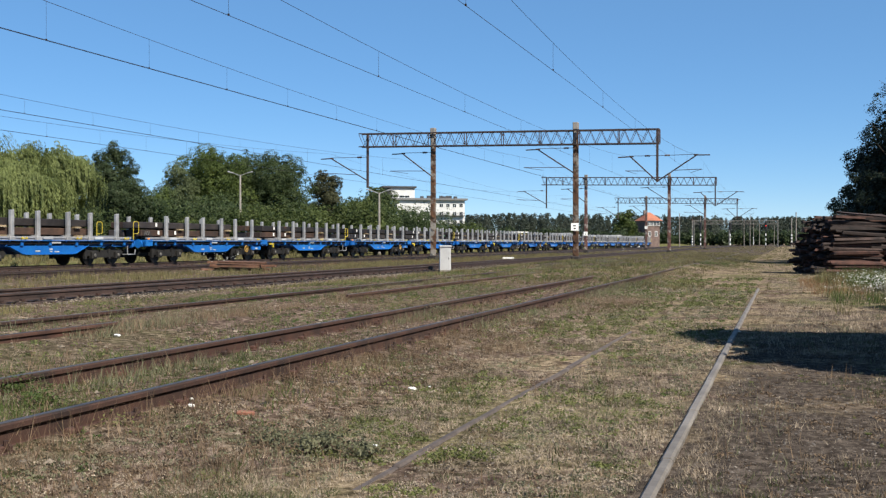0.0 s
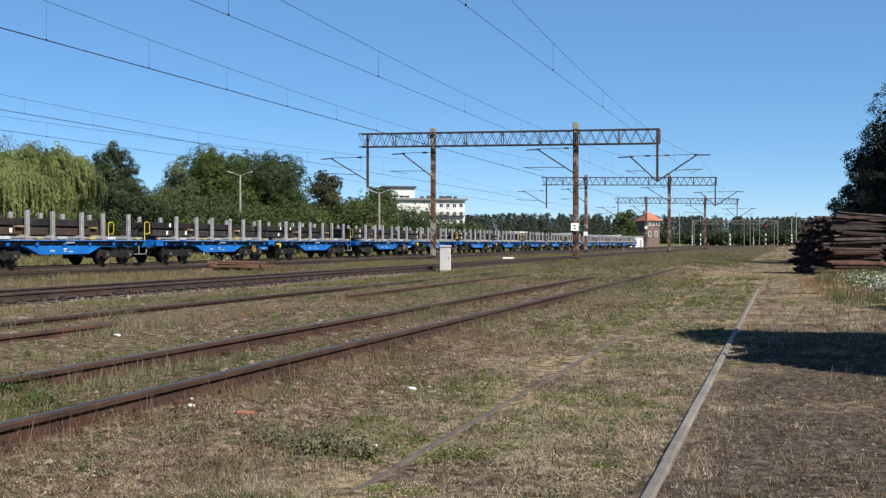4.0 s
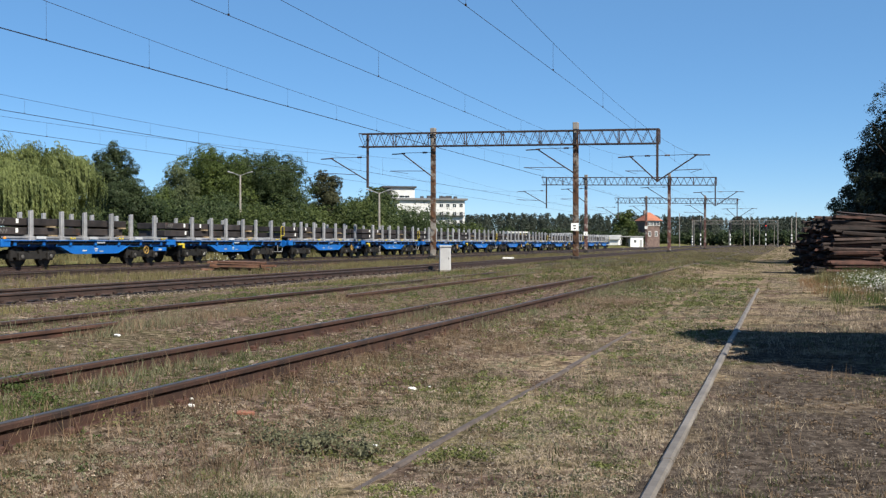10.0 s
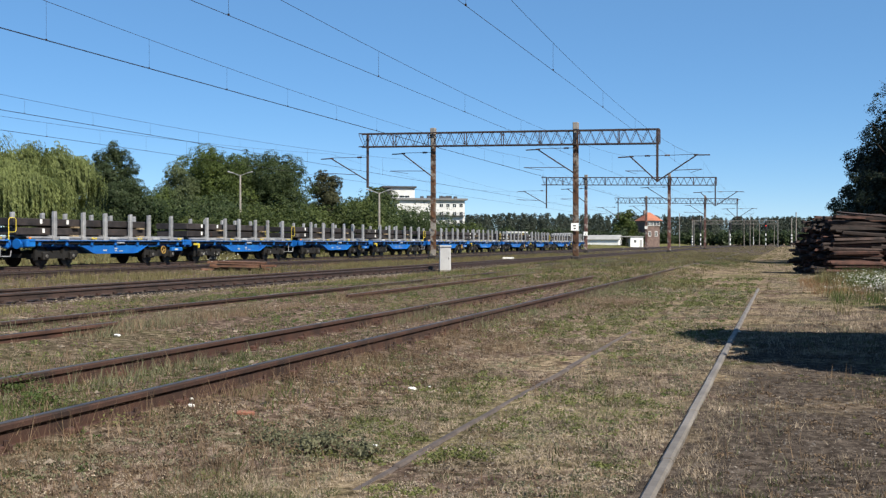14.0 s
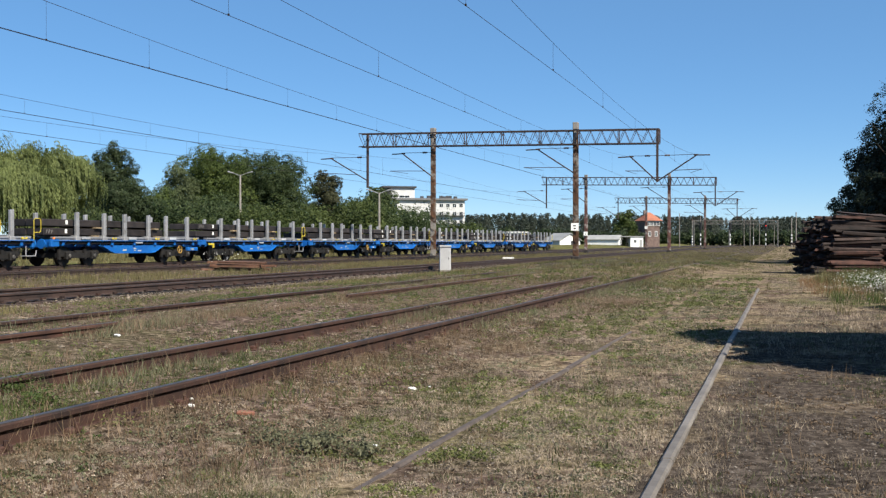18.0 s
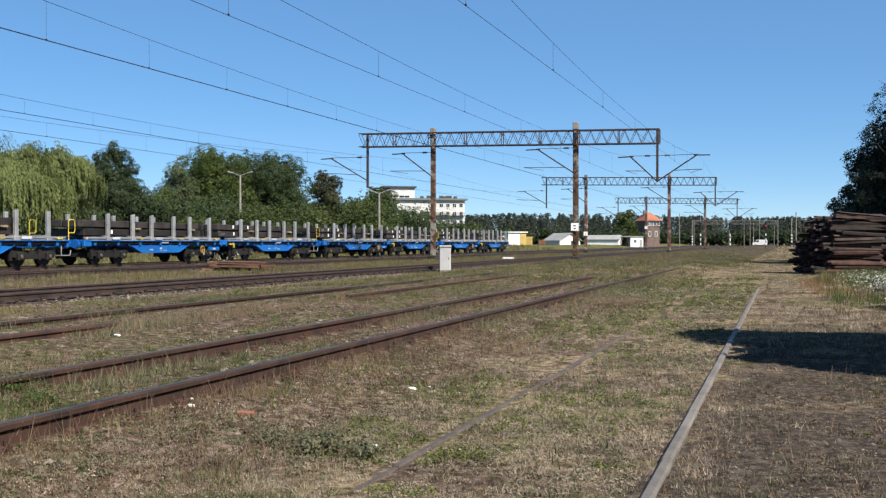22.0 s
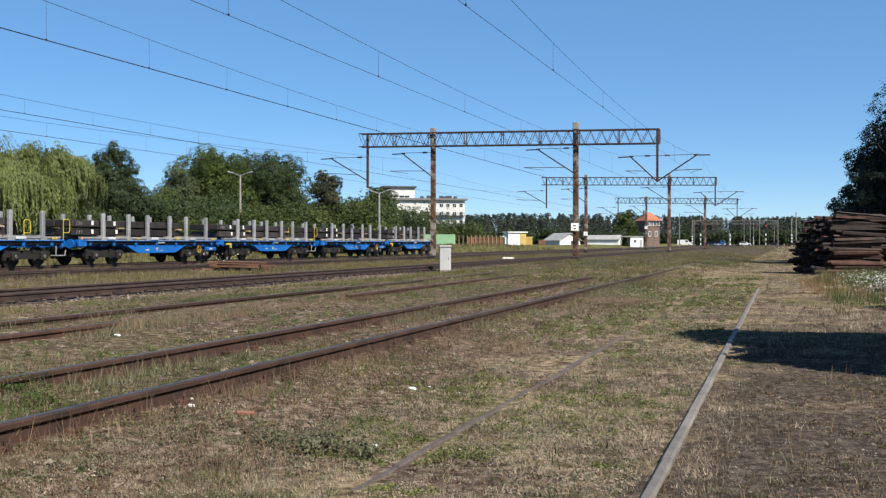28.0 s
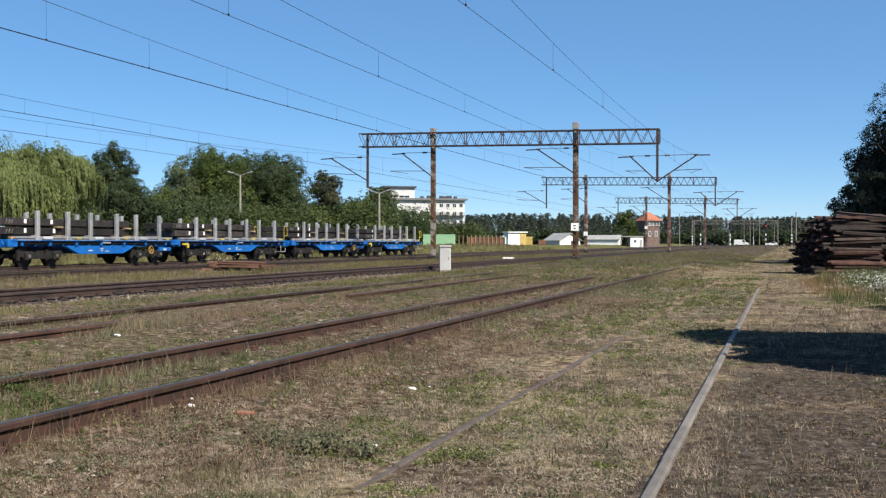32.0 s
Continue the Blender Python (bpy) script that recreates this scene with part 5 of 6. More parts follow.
def build_far_mast(slope, d, h, striped, group, arm=0):
    x, y = spot(slope, d)
    p = thing("line_mast", "distant catenary mast, %s" % ("banded red and white at its foot" if striped else "pale grey"), "mast", (x, y, 0.1), group=group)
    bm = bmesh.new()
    rod(bm, (0, 0, 0), (0, 0, h), 0.16, 0.11, 6)
    part("pole", bm, PALE_MAST, p)
    if striped:
        for q in range(4):
            bm = bmesh.new()
            rod(bm, (0, 0, 0.6 + q * 0.8), (0, 0, 1.0 + q * 0.8), 0.18, n=8)
            part("band", bm, WHITE, p)
    if arm:
        bm = bmesh.new()
        rod(bm, (0, 0, h - 2.6), (arm * 2.4, 0, h - 0.9), 0.05)
        rod(bm, (arm * 1.8, 0, h - 0.9), (arm * 3.2, 0, h - 0.9), 0.04)
        rod(bm, (0, 0, h - 0.9), (arm * 2.4, 0, h - 0.85), 0.02)
        part("cantilever_arm", bm, TRUSS, p)


for sl, d, h, st, arm in ((0.2392, 262, 9.0, False, 0), (0.252, 300, 8.6, True, 0), (0.2605, 268, 8.5, False, -1), (0.2905, 330, 9.0, True, 0), (0.3045, 360, 9.2, False, 0), (0.3105, 300, 9.6, False, -1), (0.314, 390, 9.0, True, 0), (0.320, 420, 9.0, False, 0), (0.335, 430, 9.0, False, 0), (0.3525, 250, 7.6, True, 0), (0.357, 210, 7.8, False, 0)):
    build_far_mast(sl, d, h, st, "far line masts", arm)


FAR_STEEL = surface("weathered_grey_steel", (0.10, 0.095, 0.09), (0.17, 0.16, 0.15), 0.75, 2, 20, 0.1, 0.1)


def build_far_gantry():
    d = 322
    x0, y0 = spot(0.252, d)
    x1, y1 = spot(0.339, d)
    g = thing("far_gantry", "distant pale steel gantry beyond the level crossing", "gantry", (0, 0, 0.1))
    bm = bmesh.new()
    for z in (7.4, 8.5):
        bar(bm, (x0, y0, z), (x1, y1, z), 0.16)
    for i in range(30):
        t, u = i / 30, (i + 1) / 30
        za, zb = (7.4, 8.5) if i % 2 else (8.5, 7.4)
        bar(bm, (x0 + (x1 - x0) * t, y0 + (y1 - y0) * t, za), (x0 + (x1 - x0) * u, y0 + (y1 - y0) * u, zb), 0.09)
    part("truss", bm, FAR_STEEL, g)
    for t in (0.02, 0.43, 0.995):
        bm = bmesh.new()
        rod(bm, (x0 + (x1 - x0) * t, y0 + (y1 - y0) * t, -0.1), (x0 + (x1 - x0) * t, y0 + (y1 - y0) * t, 8.6), 0.2, 0.17, 6)
        part("mast", bm, FAR_STEEL, g)


build_far_gantry()

SIGNAL_RED = bpy.data.materials.new("lit_red_signal")
SIGNAL_RED.use_nodes = True
sp = SIGNAL_RED.node_tree.nodes["Principled BSDF"]
sp.inputs["Base Color"].default_value = (0.6, 0.02, 0.02, 1)
sp.inputs["Emission Color"].default_value = (1.0, 0.03, 0.02, 1)
sp.inputs["Emission Strength"].default_value = 0.9


def build_signal(slope, d, lit):
    x, y = spot(slope, d)
    s = thing("railway_signal", "railway light signal on a red and white banded post", "signal", (x, y, 0.1), YAW, group="railway signals")
    bm = bmesh.new()
    rod(bm, (0, 0, 0), (0, 0, 4.4), 0.09, n=8)
    part("post", bm, BLACK, s)
    for q in range(3):
        bm = bmesh.new()
        rod(bm, (0, 0, 0.7 + q * 1.1), (0, 0, 1.25 + q * 1.1), 0.11, n=8)
        part("band", bm, WHITE, s)
    bm = bmesh.new()
    box(bm, (0, 0, 5.3), (0.62, 0.2, 1.9), bevel=0.08)
    hd = part("signal_head", bm, BLACK, s)
    for i, z in enumerate((4.8, 5.3, 5.8)):
        bm = bmesh.new()
        rod(bm, (0, -0.1, z), (0, -0.13, z), 0.14, n=12)
        part("lens", bm, SIGNAL_RED if (lit and i == 1) else BLACK, hd, "lit red lens" if (lit and i == 1) else "")
        bm = bmesh.new()
        rod(bm, (0, -0.1, z + 0.15), (0, -0.4, z + 0.15), 0.15, n=8)
        part("hood", bm, BLACK, hd)


build_signal(0.3265, 230, True)
build_signal(0.2905, 240, False)
build_signal(0.2605, 236, False)


def sign_plate(x, y, z, w):
    p = thing("number_plate", "white enamel plate on a mast with unreadable dark marks", "sign", (x, y, z), YAW)
    bm = bmesh.new()
    box(bm, (0, 0, 0), (w, 0.02, w), bevel=0.004)
    b = part("plate", bm, WHITE, p)
    bm = bmesh.new()
    box(bm, (-0.02, -0.014, 0.08), (w * 0.4, 0.008, 0.07))
    box(bm, (0.0, -0.014, -0.1), (w * 0.3, 0.008, 0.07))
    part("mark", bm, CAR_DARK, b, "dark bars")


sign_plate(MAST_X[0] - 0.02, GANTRY_Y[0] - 0.24, 2.48, 0.52)
sign_plate(MAST_X[1], GANTRY_Y[1] - 0.24, 2.55, 0.5)
sign_plate(MAST_X[1], GANTRY_Y[2] - 0.24, 4.2, 0.5)


# ---- vehicles on the road ----
def build_vehicle(kind, paint, label):
    L_, prof, glass = {
        "car": (4.3, [(-2.15, 0.3), (2.15, 0.3), (2.15, 0.75), (1.95, 0.92), (0.95, 1.0), (0.35, 1.46), (-1.25, 1.46), (-2.0, 1.0), (-2.15, 0.85)], [(0.8, 1.02), (0.3, 1.4), (-1.15, 1.4), (-1.75, 1.02)]),
        "van": (5.4, [(-2.7, 0.35), (2.7, 0.35), (2.7, 0.95), (2.45, 1.2), (1.75, 1.35), (1.15, 2.25), (0.9, 2.35), (-2.65, 2.35), (-2.7, 2.2)], [(1.6, 1.4), (1.1, 2.1), (0.35, 2.1), (0.35, 1.4)]),
        "truck": (6.2, [(-3.1, 0.6), (3.1, 0.5), (3.1, 1.3), (2.8, 2.2), (1.5, 2.25), (1.4, 0.85), (-3.1, 0.85)], [(2.8, 1.5), (2.6, 2.15), (1.9, 2.15), (1.9, 1.5)]),
    }[kind]
    v = thing("car" if kind == "car" else kind, label, "vehicle", group="vehicles on the crossing road")
    bm = bmesh.new()
    prism(bm, prof, -0.88, 0.88)
    part("body", bm, paint, v)
    bm = bmesh.new()
    prism(bm, glass, -0.89, 0.89)
    part("windows", bm, PANE, v)
    if kind == "truck":
        bm = bmesh.new()
        box(bm, (-0.9, 0, 1.25), (4.3, 1.9, 0.75), bevel=0.03)
        part("cargo_bed", bm, CAR_DARK, v, "dark low-sided cargo bed")
    else:
        for fx in (-1, 1):
            bm = bmesh.new()
            box(bm, (fx * (L_ / 2), 0, 0.48), (0.16, 1.7, 0.22), bevel=0.05)
            part("bumper", bm, CAR_DARK if paint is not CAR_DARK else TYRE, v)
    for wx in (-L_ * 0.31, L_ * 0.31):
        for wy in (-0.78, 0.78):
            bm = bmesh.new()
            rod(bm, (0, -0.11, 0), (0, 0.11, 0), 0.33, n=14)
            w = part("wheel", bm, TYRE, v)
            w.location = (wx, wy, 0.33)
            bm = bmesh.new()
            rod(bm, (0, -0.118, 0), (0, 0.118, 0), 0.2, n=10)
            part("rim", bm, GALV, w)
    for fx, mat in ((L_ / 2 - 0.05, WHITE), (-L_ / 2 + 0.05, RED)):
        for wy in (-0.68, 0.68):
            bm = bmesh.new()
            box(bm, (fx, wy, 0.72 if kind == "car" else 0.85), (0.14, 0.3, 0.16), bevel=0.02)
            part("headlight" if fx > 0 else "tail_light", bm, mat, v)
    return v


# rows: seconds and metres left of the standing line
TRAFFIC = [
    (build_vehicle("van", WHITE, "white panel van on the crossing road"), -1, [(0, -31.5), (18.4, -23.2), (19, -8.5), (20, -1.9), (21, 3.5), (22, 9.3), (23, 16.3), (24, 23.9), (25, 31.1), (26, 37.6), (27.5, 50.3), (29, 67.7), (32, 106.9)]),
    (build_vehicle("car", WHITE, "white hatchback car on the crossing road"), 1, [(0, 83.1), (19, 80.3), (20, 62.1), (21, 52.6), (22, 49.3), (23, 43.3), (24, 37.4), (25.5, 28.2), (27.5, 17.2), (28, 14.6), (29, 7.8), (30, -0.2), (31, -9.2), (32, -17.5)]),
    (build_vehicle("truck", CAR_BLUE, "blue light truck on the crossing road"), 1, [(0, 97.1), (20, 94.2), (22, 59.3), (23, 53.1), (24, 48.9), (25, 43.1), (25.5, 38.9), (27.5, 27.2), (28, 25.3), (29, 17.7), (30, 10.7), (31, 3.7), (32, -5.1)]),
    (build_vehicle("car", WHITE, "white estate car following the van"), -1, [(0, -45.5), (22, -34.3), (23.2, -9.2), (24, -1.3), (25, 5.7), (25.5, 7.5), (27.5, 20.5), (28, 24.3), (29, 31.4), (30, 39.1), (31, 46.7), (32, 55.2)]),
    (build_vehicle("van", WHITE, "white high-roofed van on the crossing road"), 1, [(0, 111.0), (23, 99.9), (25.5, 54.8), (27.5, 40.2), (28, 37.4), (29, 32.5), (30, 27.0), (31, 21.2), (31.5, 18.8), (32, 16.0)]),
    (build_vehicle("car", CAR_DARK, "dark saloon car crossing the tracks"), 1, [(0, 125.1), (26, 113.8), (28, 59.3), (29, 48.9), (30, 40.5), (31, 34.2), (32, 28.6)]),
    (build_vehicle("car", CAR_DARK, "black car at the crossing's start"), 1, [(0, 139.0), (28, 122.3), (30, 62.1), (31, 52.6), (31.5, 49.0), (32, 45.3)]),
    (build_vehicle("car", CAR_DARK, "dark car following the white one"), -1, [(0, -59.5), (26, -17.5), (27, -3.0), (28, 4.4), (29, 10.5), (30, 15.9), (31, 23.6), (32, 30.6)]),
    (build_vehicle("car", WHITE, "white car coming onto the crossing"), -1, [(0, -73.5), (29, -20.3), (30, -9.2), (31, -2.4), (32, 4.9)]),
]


# ---- ground cover ----
def blades(name, label, count, seed, d0, d1, h0, h1, mat, width, keep, slope=0.47, power=1.4, tuft=9, lean=0.5, spread=0.03):
    """Grass blades in tufts, thinning out with distance."""
    rng = np.random.default_rng(seed)
    n = count // tuft
    u = rng.uniform(0, 1, n)
    e = 1 - power
    d = (d0 ** e + u * (d1 ** e - d0 ** e)) ** (1 / e)
    s = rng.uniform(-slope, slope, n) * d
    px = AHEAD.x * d + ASIDE.x * s
    py = AHEAD.y * d + ASIDE.y * s
    ok = np.array([keep(x, y, r) for x, y, r in zip(px, py, rng.uniform(0, 1, n))])
    px, py, d = px[ok], py[ok], d[ok]
    pz = np.array([rise(x, y) for x, y in zip(px, py)])
    m = len(px)
    size = rng.uniform(0.5, 1.0, (m, 1))
    bx = px[:, None] + rng.normal(0, spread, (m, tuft)) * (1 + d[:, None] * 0.03)
    by = py[:, None] + rng.normal(0, spread, (m, tuft)) * (1 + d[:, None] * 0.03)
    bz = np.repeat(pz[:, None], tuft, 1) - 0.01
    h = rng.uniform(h0, h1, (m, tuft)) * size
    a = rng.uniform(0, math.tau, (m, tuft))
    ln = rng.uniform(0.1, 1.0, (m, tuft)) * lean * h
    w = width * rng.uniform(0.6, 1.4, (m, tuft)) * (1 + d[:, None] * 0.045)
    t = rng.uniform(0, math.tau, (m, tuft))
    base = np.stack([bx, by, bz], 2).reshape(-1, 3)
    side = np.stack([np.cos(t) * w, np.sin(t) * w, 0 * w], 2).reshape(-1, 3)
    tip = base + np.stack([np.cos(a) * ln, np.sin(a) * ln, h], 2).reshape(-1, 3)
    ob = sheet(name, np.stack([base - side, base + side, tip], 1), 3, mat)
    tagged(ob, label, "grass", kind="stuff")


RAILS_X = [x + s for x, *_ in TRACKS for s in (-0.753, 0.753)] + [-0.70, -2.265]


def off_rails(x):
    return min(abs(x - r) for r in RAILS_X) > 0.09


def on_meadow(x, y, r):
    if not off_rails(x):
        return False
    k = 0.55 + 0.9 * noise.noise((x * 0.45, y * 0.45, 2.0))
    if x > -0.4:
        k *= 0.12 if y < 15 else 0.75
    if -17.9 < x < -14.6:
        k *= 0.08
    elif x < -3.4:
        k *= 0.22
    return r < k


def on_green(x, y, r):
    if not off_rails(x) or -17.6 < x < -14.8:
        return False
    k = 2.8 * (noise.noise((x * 0.30, y * 0.30, 9.0)) - 0.02) + 0.9 * noise.noise((x * 1.3, y * 1.3, 5.0))
    if -4.6 < x < -3.3 and y < 14:
        k *= 0.15
    if x > -0.4 and y < 16:
        k *= 0.3 if y > 9 else 0.1
    elif x > -2.3 and y < 7.5:
        k *= 0.12
    elif -12.5 < x < -3 and y > 26:
        k += 0.55
    return r < k


def on_weeds(x, y, r):
    return off_rails(x) and r < 0.5 + 0.9 * noise.noise((x * 0.6, y * 0.6, 12.0)) and not (-17.6 < x < -15.0)


def everywhere(x, y, r):
    if x > -0.5 and y < 16:
        r *= 1.7
    elif x < -3.3 and y < 40:
        r *= 1.9
    return off_rails(x) and r < (0.75 + 0.6 * noise.noise((x * 0.8, y * 0.8, 6.0))) * (0.25 if -17.9 < x < -14.6 else 1.0)


blades("grass_litter", "flat litter of dead straw and stalks on the ground", 340000, 1, 2.5, 60, 0.003, 0.018, GRASS_DRY, 0.0016, everywhere, power=1.45, lean=3.0, tuft=12, spread=0.06)
blades("dry_grass", "short dry straw-coloured grass over the yard", 640000, 4, 2.6, 85, 0.02, 0.07, GRASS_DRY, 0.0017, on_meadow, power=1.35, lean=1.1, tuft=18, spread=0.028)
blades("green_grass", "patches of short green grass in the yard", 560000, 2, 2.6, 85, 0.02, 0.075, GRASS_GREEN, 0.0024, on_green, power=1.35, lean=1.0, tuft=16, spread=0.03)
blades("dead_stalks", "brown dead weed stalks in the yard", 9000, 3, 3.0, 50, 0.08, 0.26, STALK, 0.0022, on_weeds, power=1.2, tuft=5, lean=0.5)


def pebbles(name, label, count, seed, box_x, box_y, s0, s1, mat, bias=1.0, clump=0.0):
    """Loose stones lying on the ground, eight-sided and flattened."""
    rng = np.random.default_rng(seed)
    x = rng.uniform(*box_x, count)
    y = box_y[0] + (box_y[1] - box_y[0]) * rng.uniform(0, 1, count) ** bias
    ok = np.array([off_rails(a) and noise.noise((a * 0.8, b * 0.8, 3.0)) > -clump for a, b in zip(x, y)])
    x, y = x[ok], y[ok]
    n = len(x)
    z = np.array([rise(a, b) for a, b in zip(x, y)])
    s = rng.uniform(s0, s1, (n, 1)) * rng.uniform(0.6, 1.0, (n, 1))
    a = rng.uniform(0, math.tau, n)
    ex = np.stack([np.cos(a), np.sin(a), rng.normal(0, 0.2, n)], 1) * s
    ey = np.stack([-np.sin(a), np.cos(a), rng.normal(0, 0.2, n)], 1) * s * rng.uniform(0.5, 0.9, (n, 1))
    ez = np.stack([rng.normal(0, 0.15, n), rng.normal(0, 0.15, n), np.ones(n)], 1) * s * 0.6
    c = np.stack([x, y, z + s[:, 0] * 0.2], 1)
    six = np.stack([c + ex, c + ey, c - ex, c - ey, c + ez, c - ez], 1)
    verts = six.reshape(-1, 3)
    tri = np.array([(0, 1, 4), (1, 2, 4), (2, 3, 4), (3, 0, 4), (1, 0, 5), (2, 1, 5), (3, 2, 5), (0, 3, 5)])
    faces = (np.arange(n)[:, None, None] * 6 + tri[None]).reshape(-1, 3)
    me = bpy.data.meshes.new(name)
    me.from_pydata(verts.tolist(), [], faces.tolist())
    me.materials.append(mat)
    tagged(new(name, me), label, "stones", kind="stuff")


GRAVEL = surface("grey_gravel_stones", (0.0554, 0.047, 0.042), (0.1663, 0.1445, 0.1277), 0.9, 5, 30, 0, 0.2, by="island", spread=0.5)
PALE_STONE = surface("pale_ballast_stones", (0.0832, 0.0664, 0.0496), (0.1882, 0.1554, 0.1218), 0.9, 5, 30, 0, 0.2, by="island", spread=0.4)
pebbles("lane_gravel", "small grey stones strewn over the lane", 8000, 41, (-2.4, 1.8), (2.4, 15.0), 0.005, 0.018, GRAVEL, 1.6, 0.25)
pebbles("track_ballast", "pale ballast stones along the main track", 7000, 42, (-17.6, -14.3), (4.0, 75.0), 0.03, 0.062, PALE_STONE, 1.3, 0.9)
pebbles("yard_stones", "stones and rubble between the weedy tracks", 4200, 43, (-11.5, -3.4), (3.0, 34.0), 0.015, 0.055, PALE_STONE, 1.3, 0.05)
pebbles("far_ballast", "brown ballast stones beneath the wagon track", 5000, 44, (-35.0, -25.4), (20.0, 95.0), 0.035, 0.08, BALLAST, 1.2, 0.9)


def strip(name, label, count, seed, box_x, box_y, h0, h1, mat, width, tuft=10, patchy=0.0, lean=0.5):
    """Taller weeds growing in a strip of ground."""
    rng = np.random.default_rng(seed)
    n = count // tuft
    px, py = rng.uniform(*box_x, n), rng.uniform(*box_y, n)
    ok = np.array([off_rails(a) and noise.noise((a * 0.5, b * 0.22, seed * 1.7)) > patchy for a, b in zip(px, py)])
    px, py = px[ok], py[ok]
    m = len(px)
    pz = np.array([rise(a, b) for a, b in zip(px, py)]) - 0.01
    size = rng.uniform(0.45, 1.0, (m, 1))
    bx, by = px[:, None] + rng.normal(0, 0.09, (m, tuft)), py[:, None] + rng.normal(0, 0.09, (m, tuft))
    h = rng.uniform(h0, h1, (m, tuft)) * size
    a, t = rng.uniform(0, math.tau, (m, tuft)), rng.uniform(0, math.tau, (m, tuft))
    ln = rng.uniform(0.1, 1, (m, tuft)) * lean * h
    w = width * rng.uniform(0.6, 1.4, (m, tuft))
    base = np.stack([bx, by, np.repeat(pz[:, None], tuft, 1)], 2).reshape(-1, 3)
    side = np.stack([np.cos(t) * w, np.sin(t) * w, 0 * w], 2).reshape(-1, 3)
    tip = base + np.stack([np.cos(a) * ln, np.sin(a) * ln, h], 2).reshape(-1, 3)
    tagged(sheet(name, np.stack([base - side, base + side, tip], 1), 3, mat), label, "weeds", kind="stuff")


PALE_WEED = foliage("grey_green_weeds", (0.0722, 0.0773, 0.0445), (0.1999, 0.1999, 0.1218), 0.3, 0.8)
WEED_OLIVE = foliage("olive_weeds", (0.0613, 0.0554, 0.0218), (0.194, 0.1663, 0.0773), 0.3, 0.5)
WEED_GREEN = foliage("green_weeds", (0.0277, 0.047, 0.0109), (0.089, 0.1218, 0.0336), 0.3, 0.5)
SORREL = foliage("orange_dry_sorrel", (0.1218, 0.0613, 0.0277), (0.2327, 0.1386, 0.0664), 0.2, 0.8)
strip("tall_weeds", "tall straw-green weeds between the railway tracks", 50000, 51, (-25.3, -18.3), (14, 110), 0.12, 0.40, WEED_OLIVE, 0.010, patchy=-0.08)
strip("tall_weeds", "green weeds before the wagon track", 14000, 52, (-31.6, -28.6), (20, 110), 0.12, 0.35, WEED_OLIVE, 0.012, patchy=0.05)
strip("meadow_grass", "sunlit meadow grass behind the wagons", 42000, 53, (-75, -36), (25, 170), 0.2, 0.6, WEED_OLIVE, 0.03, patchy=-0.6)
strip("green_weeds", "low green weeds over the rusty tracks", 110000, 54, (-14.2, -3.6), (3, 55), 0.02, 0.13, WEED_GREEN, 0.005, patchy=0.02, lean=0.9)
strip("olive_weeds", "olive weeds over the overgrown far tracks", 40000, 55, (-14.4, -2.4), (26, 110), 0.08, 0.24, WEED_OLIVE, 0.012, patchy=-0.2)
strip("olive_weeds", "straw-coloured weeds along the ballast edge", 16000, 56, (-14.6, -12.0), (6, 80), 0.05, 0.2, WEED_OLIVE, 0.008, patchy=-0.1)
strip("olive_weeds", "thin straw weeds over the far end of the lane", 12000, 100, (-2.6, 1.4), (30, 120), 0.04, 0.16, WEED_OLIVE, 0.010, patchy=-0.05)
strip("dead_weeds", "brown dead weeds along the rusty rail", 14000, 57, (-4.45, -3.0), (3.2, 26), 0.06, 0.26, STALK, 0.0024, patchy=-0.05, lean=0.8)
strip("dead_weeds", "brown dead weeds between the rusty rails", 9000, 58, (-8.6, -4.6), (4, 30), 0.06, 0.24, STALK, 0.003, patchy=0.05, lean=0.8)
strip("rail_weeds", "pale weeds over the sunken end of a rusty rail", 1300, 64, (-9.2, -8.4), (10.4, 13.4), 0.05, 0.2, PALE_WEED, 0.005, patchy=-0.6, lean=0.8)
strip("rail_weeds", "withered weeds over the sunken rusty rail", 5200, 69, (-9.2, -8.4), (10.4, 20.5), 0.05, 0.24, STALK, 0.004, patchy=-0.6, lean=0.8)
strip("rusty_weeds", "red-brown dead weeds between the railway tracks", 16000, 65, (-25.3, -18.0), (14, 90), 0.06, 0.22, SORREL, 0.008, patchy=0.1)
for i, rx in enumerate((-4.57, -6.0, -9.2, -10.6)):
    strip("rail_weeds", "pale grey-green weeds growing along a rusty rail", 9000, 70 + i, (rx + 0.1, rx + 0.5), (4.5, 60), 0.05, 0.26, PALE_WEED, 0.0045, patchy=0.06, lean=0.7)
    strip("rail_weeds", "brown dead weeds growing along a rusty rail", 7000, 80 + i, (rx - 0.1, rx + 0.5), (4.0, 45), 0.08, 0.3, STALK, 0.0024, patchy=0.0, lean=0.6)
strip("green_weeds", "scattered green weeds in the dry grass", 12000, 66, (-4.0, -0.9), (6, 26), 0.02, 0.10, WEED_GREEN, 0.0045, patchy=0.14, lean=0.9)
strip("pale_weeds", "scattered grey-green weeds in the dry grass", 9000, 67, (-3.6, 1.6), (4.5, 24), 0.03, 0.14, PALE_WEED, 0.0035, patchy=0.12, lean=0.8)
strip("dead_weeds", "brown dead weeds scattered over the lane", 5000, 68, (-3.4, 2.6), (3.4, 18), 0.02, 0.09, STALK, 0.0022, patchy=0.08, lean=1.2)
strip("far_grass", "straw-green grass over the far end of the yard", 60000, 59, (-46, 14), (60, 330), 0.06, 0.18, WEED_OLIVE, 0.03, patchy=-0.5)
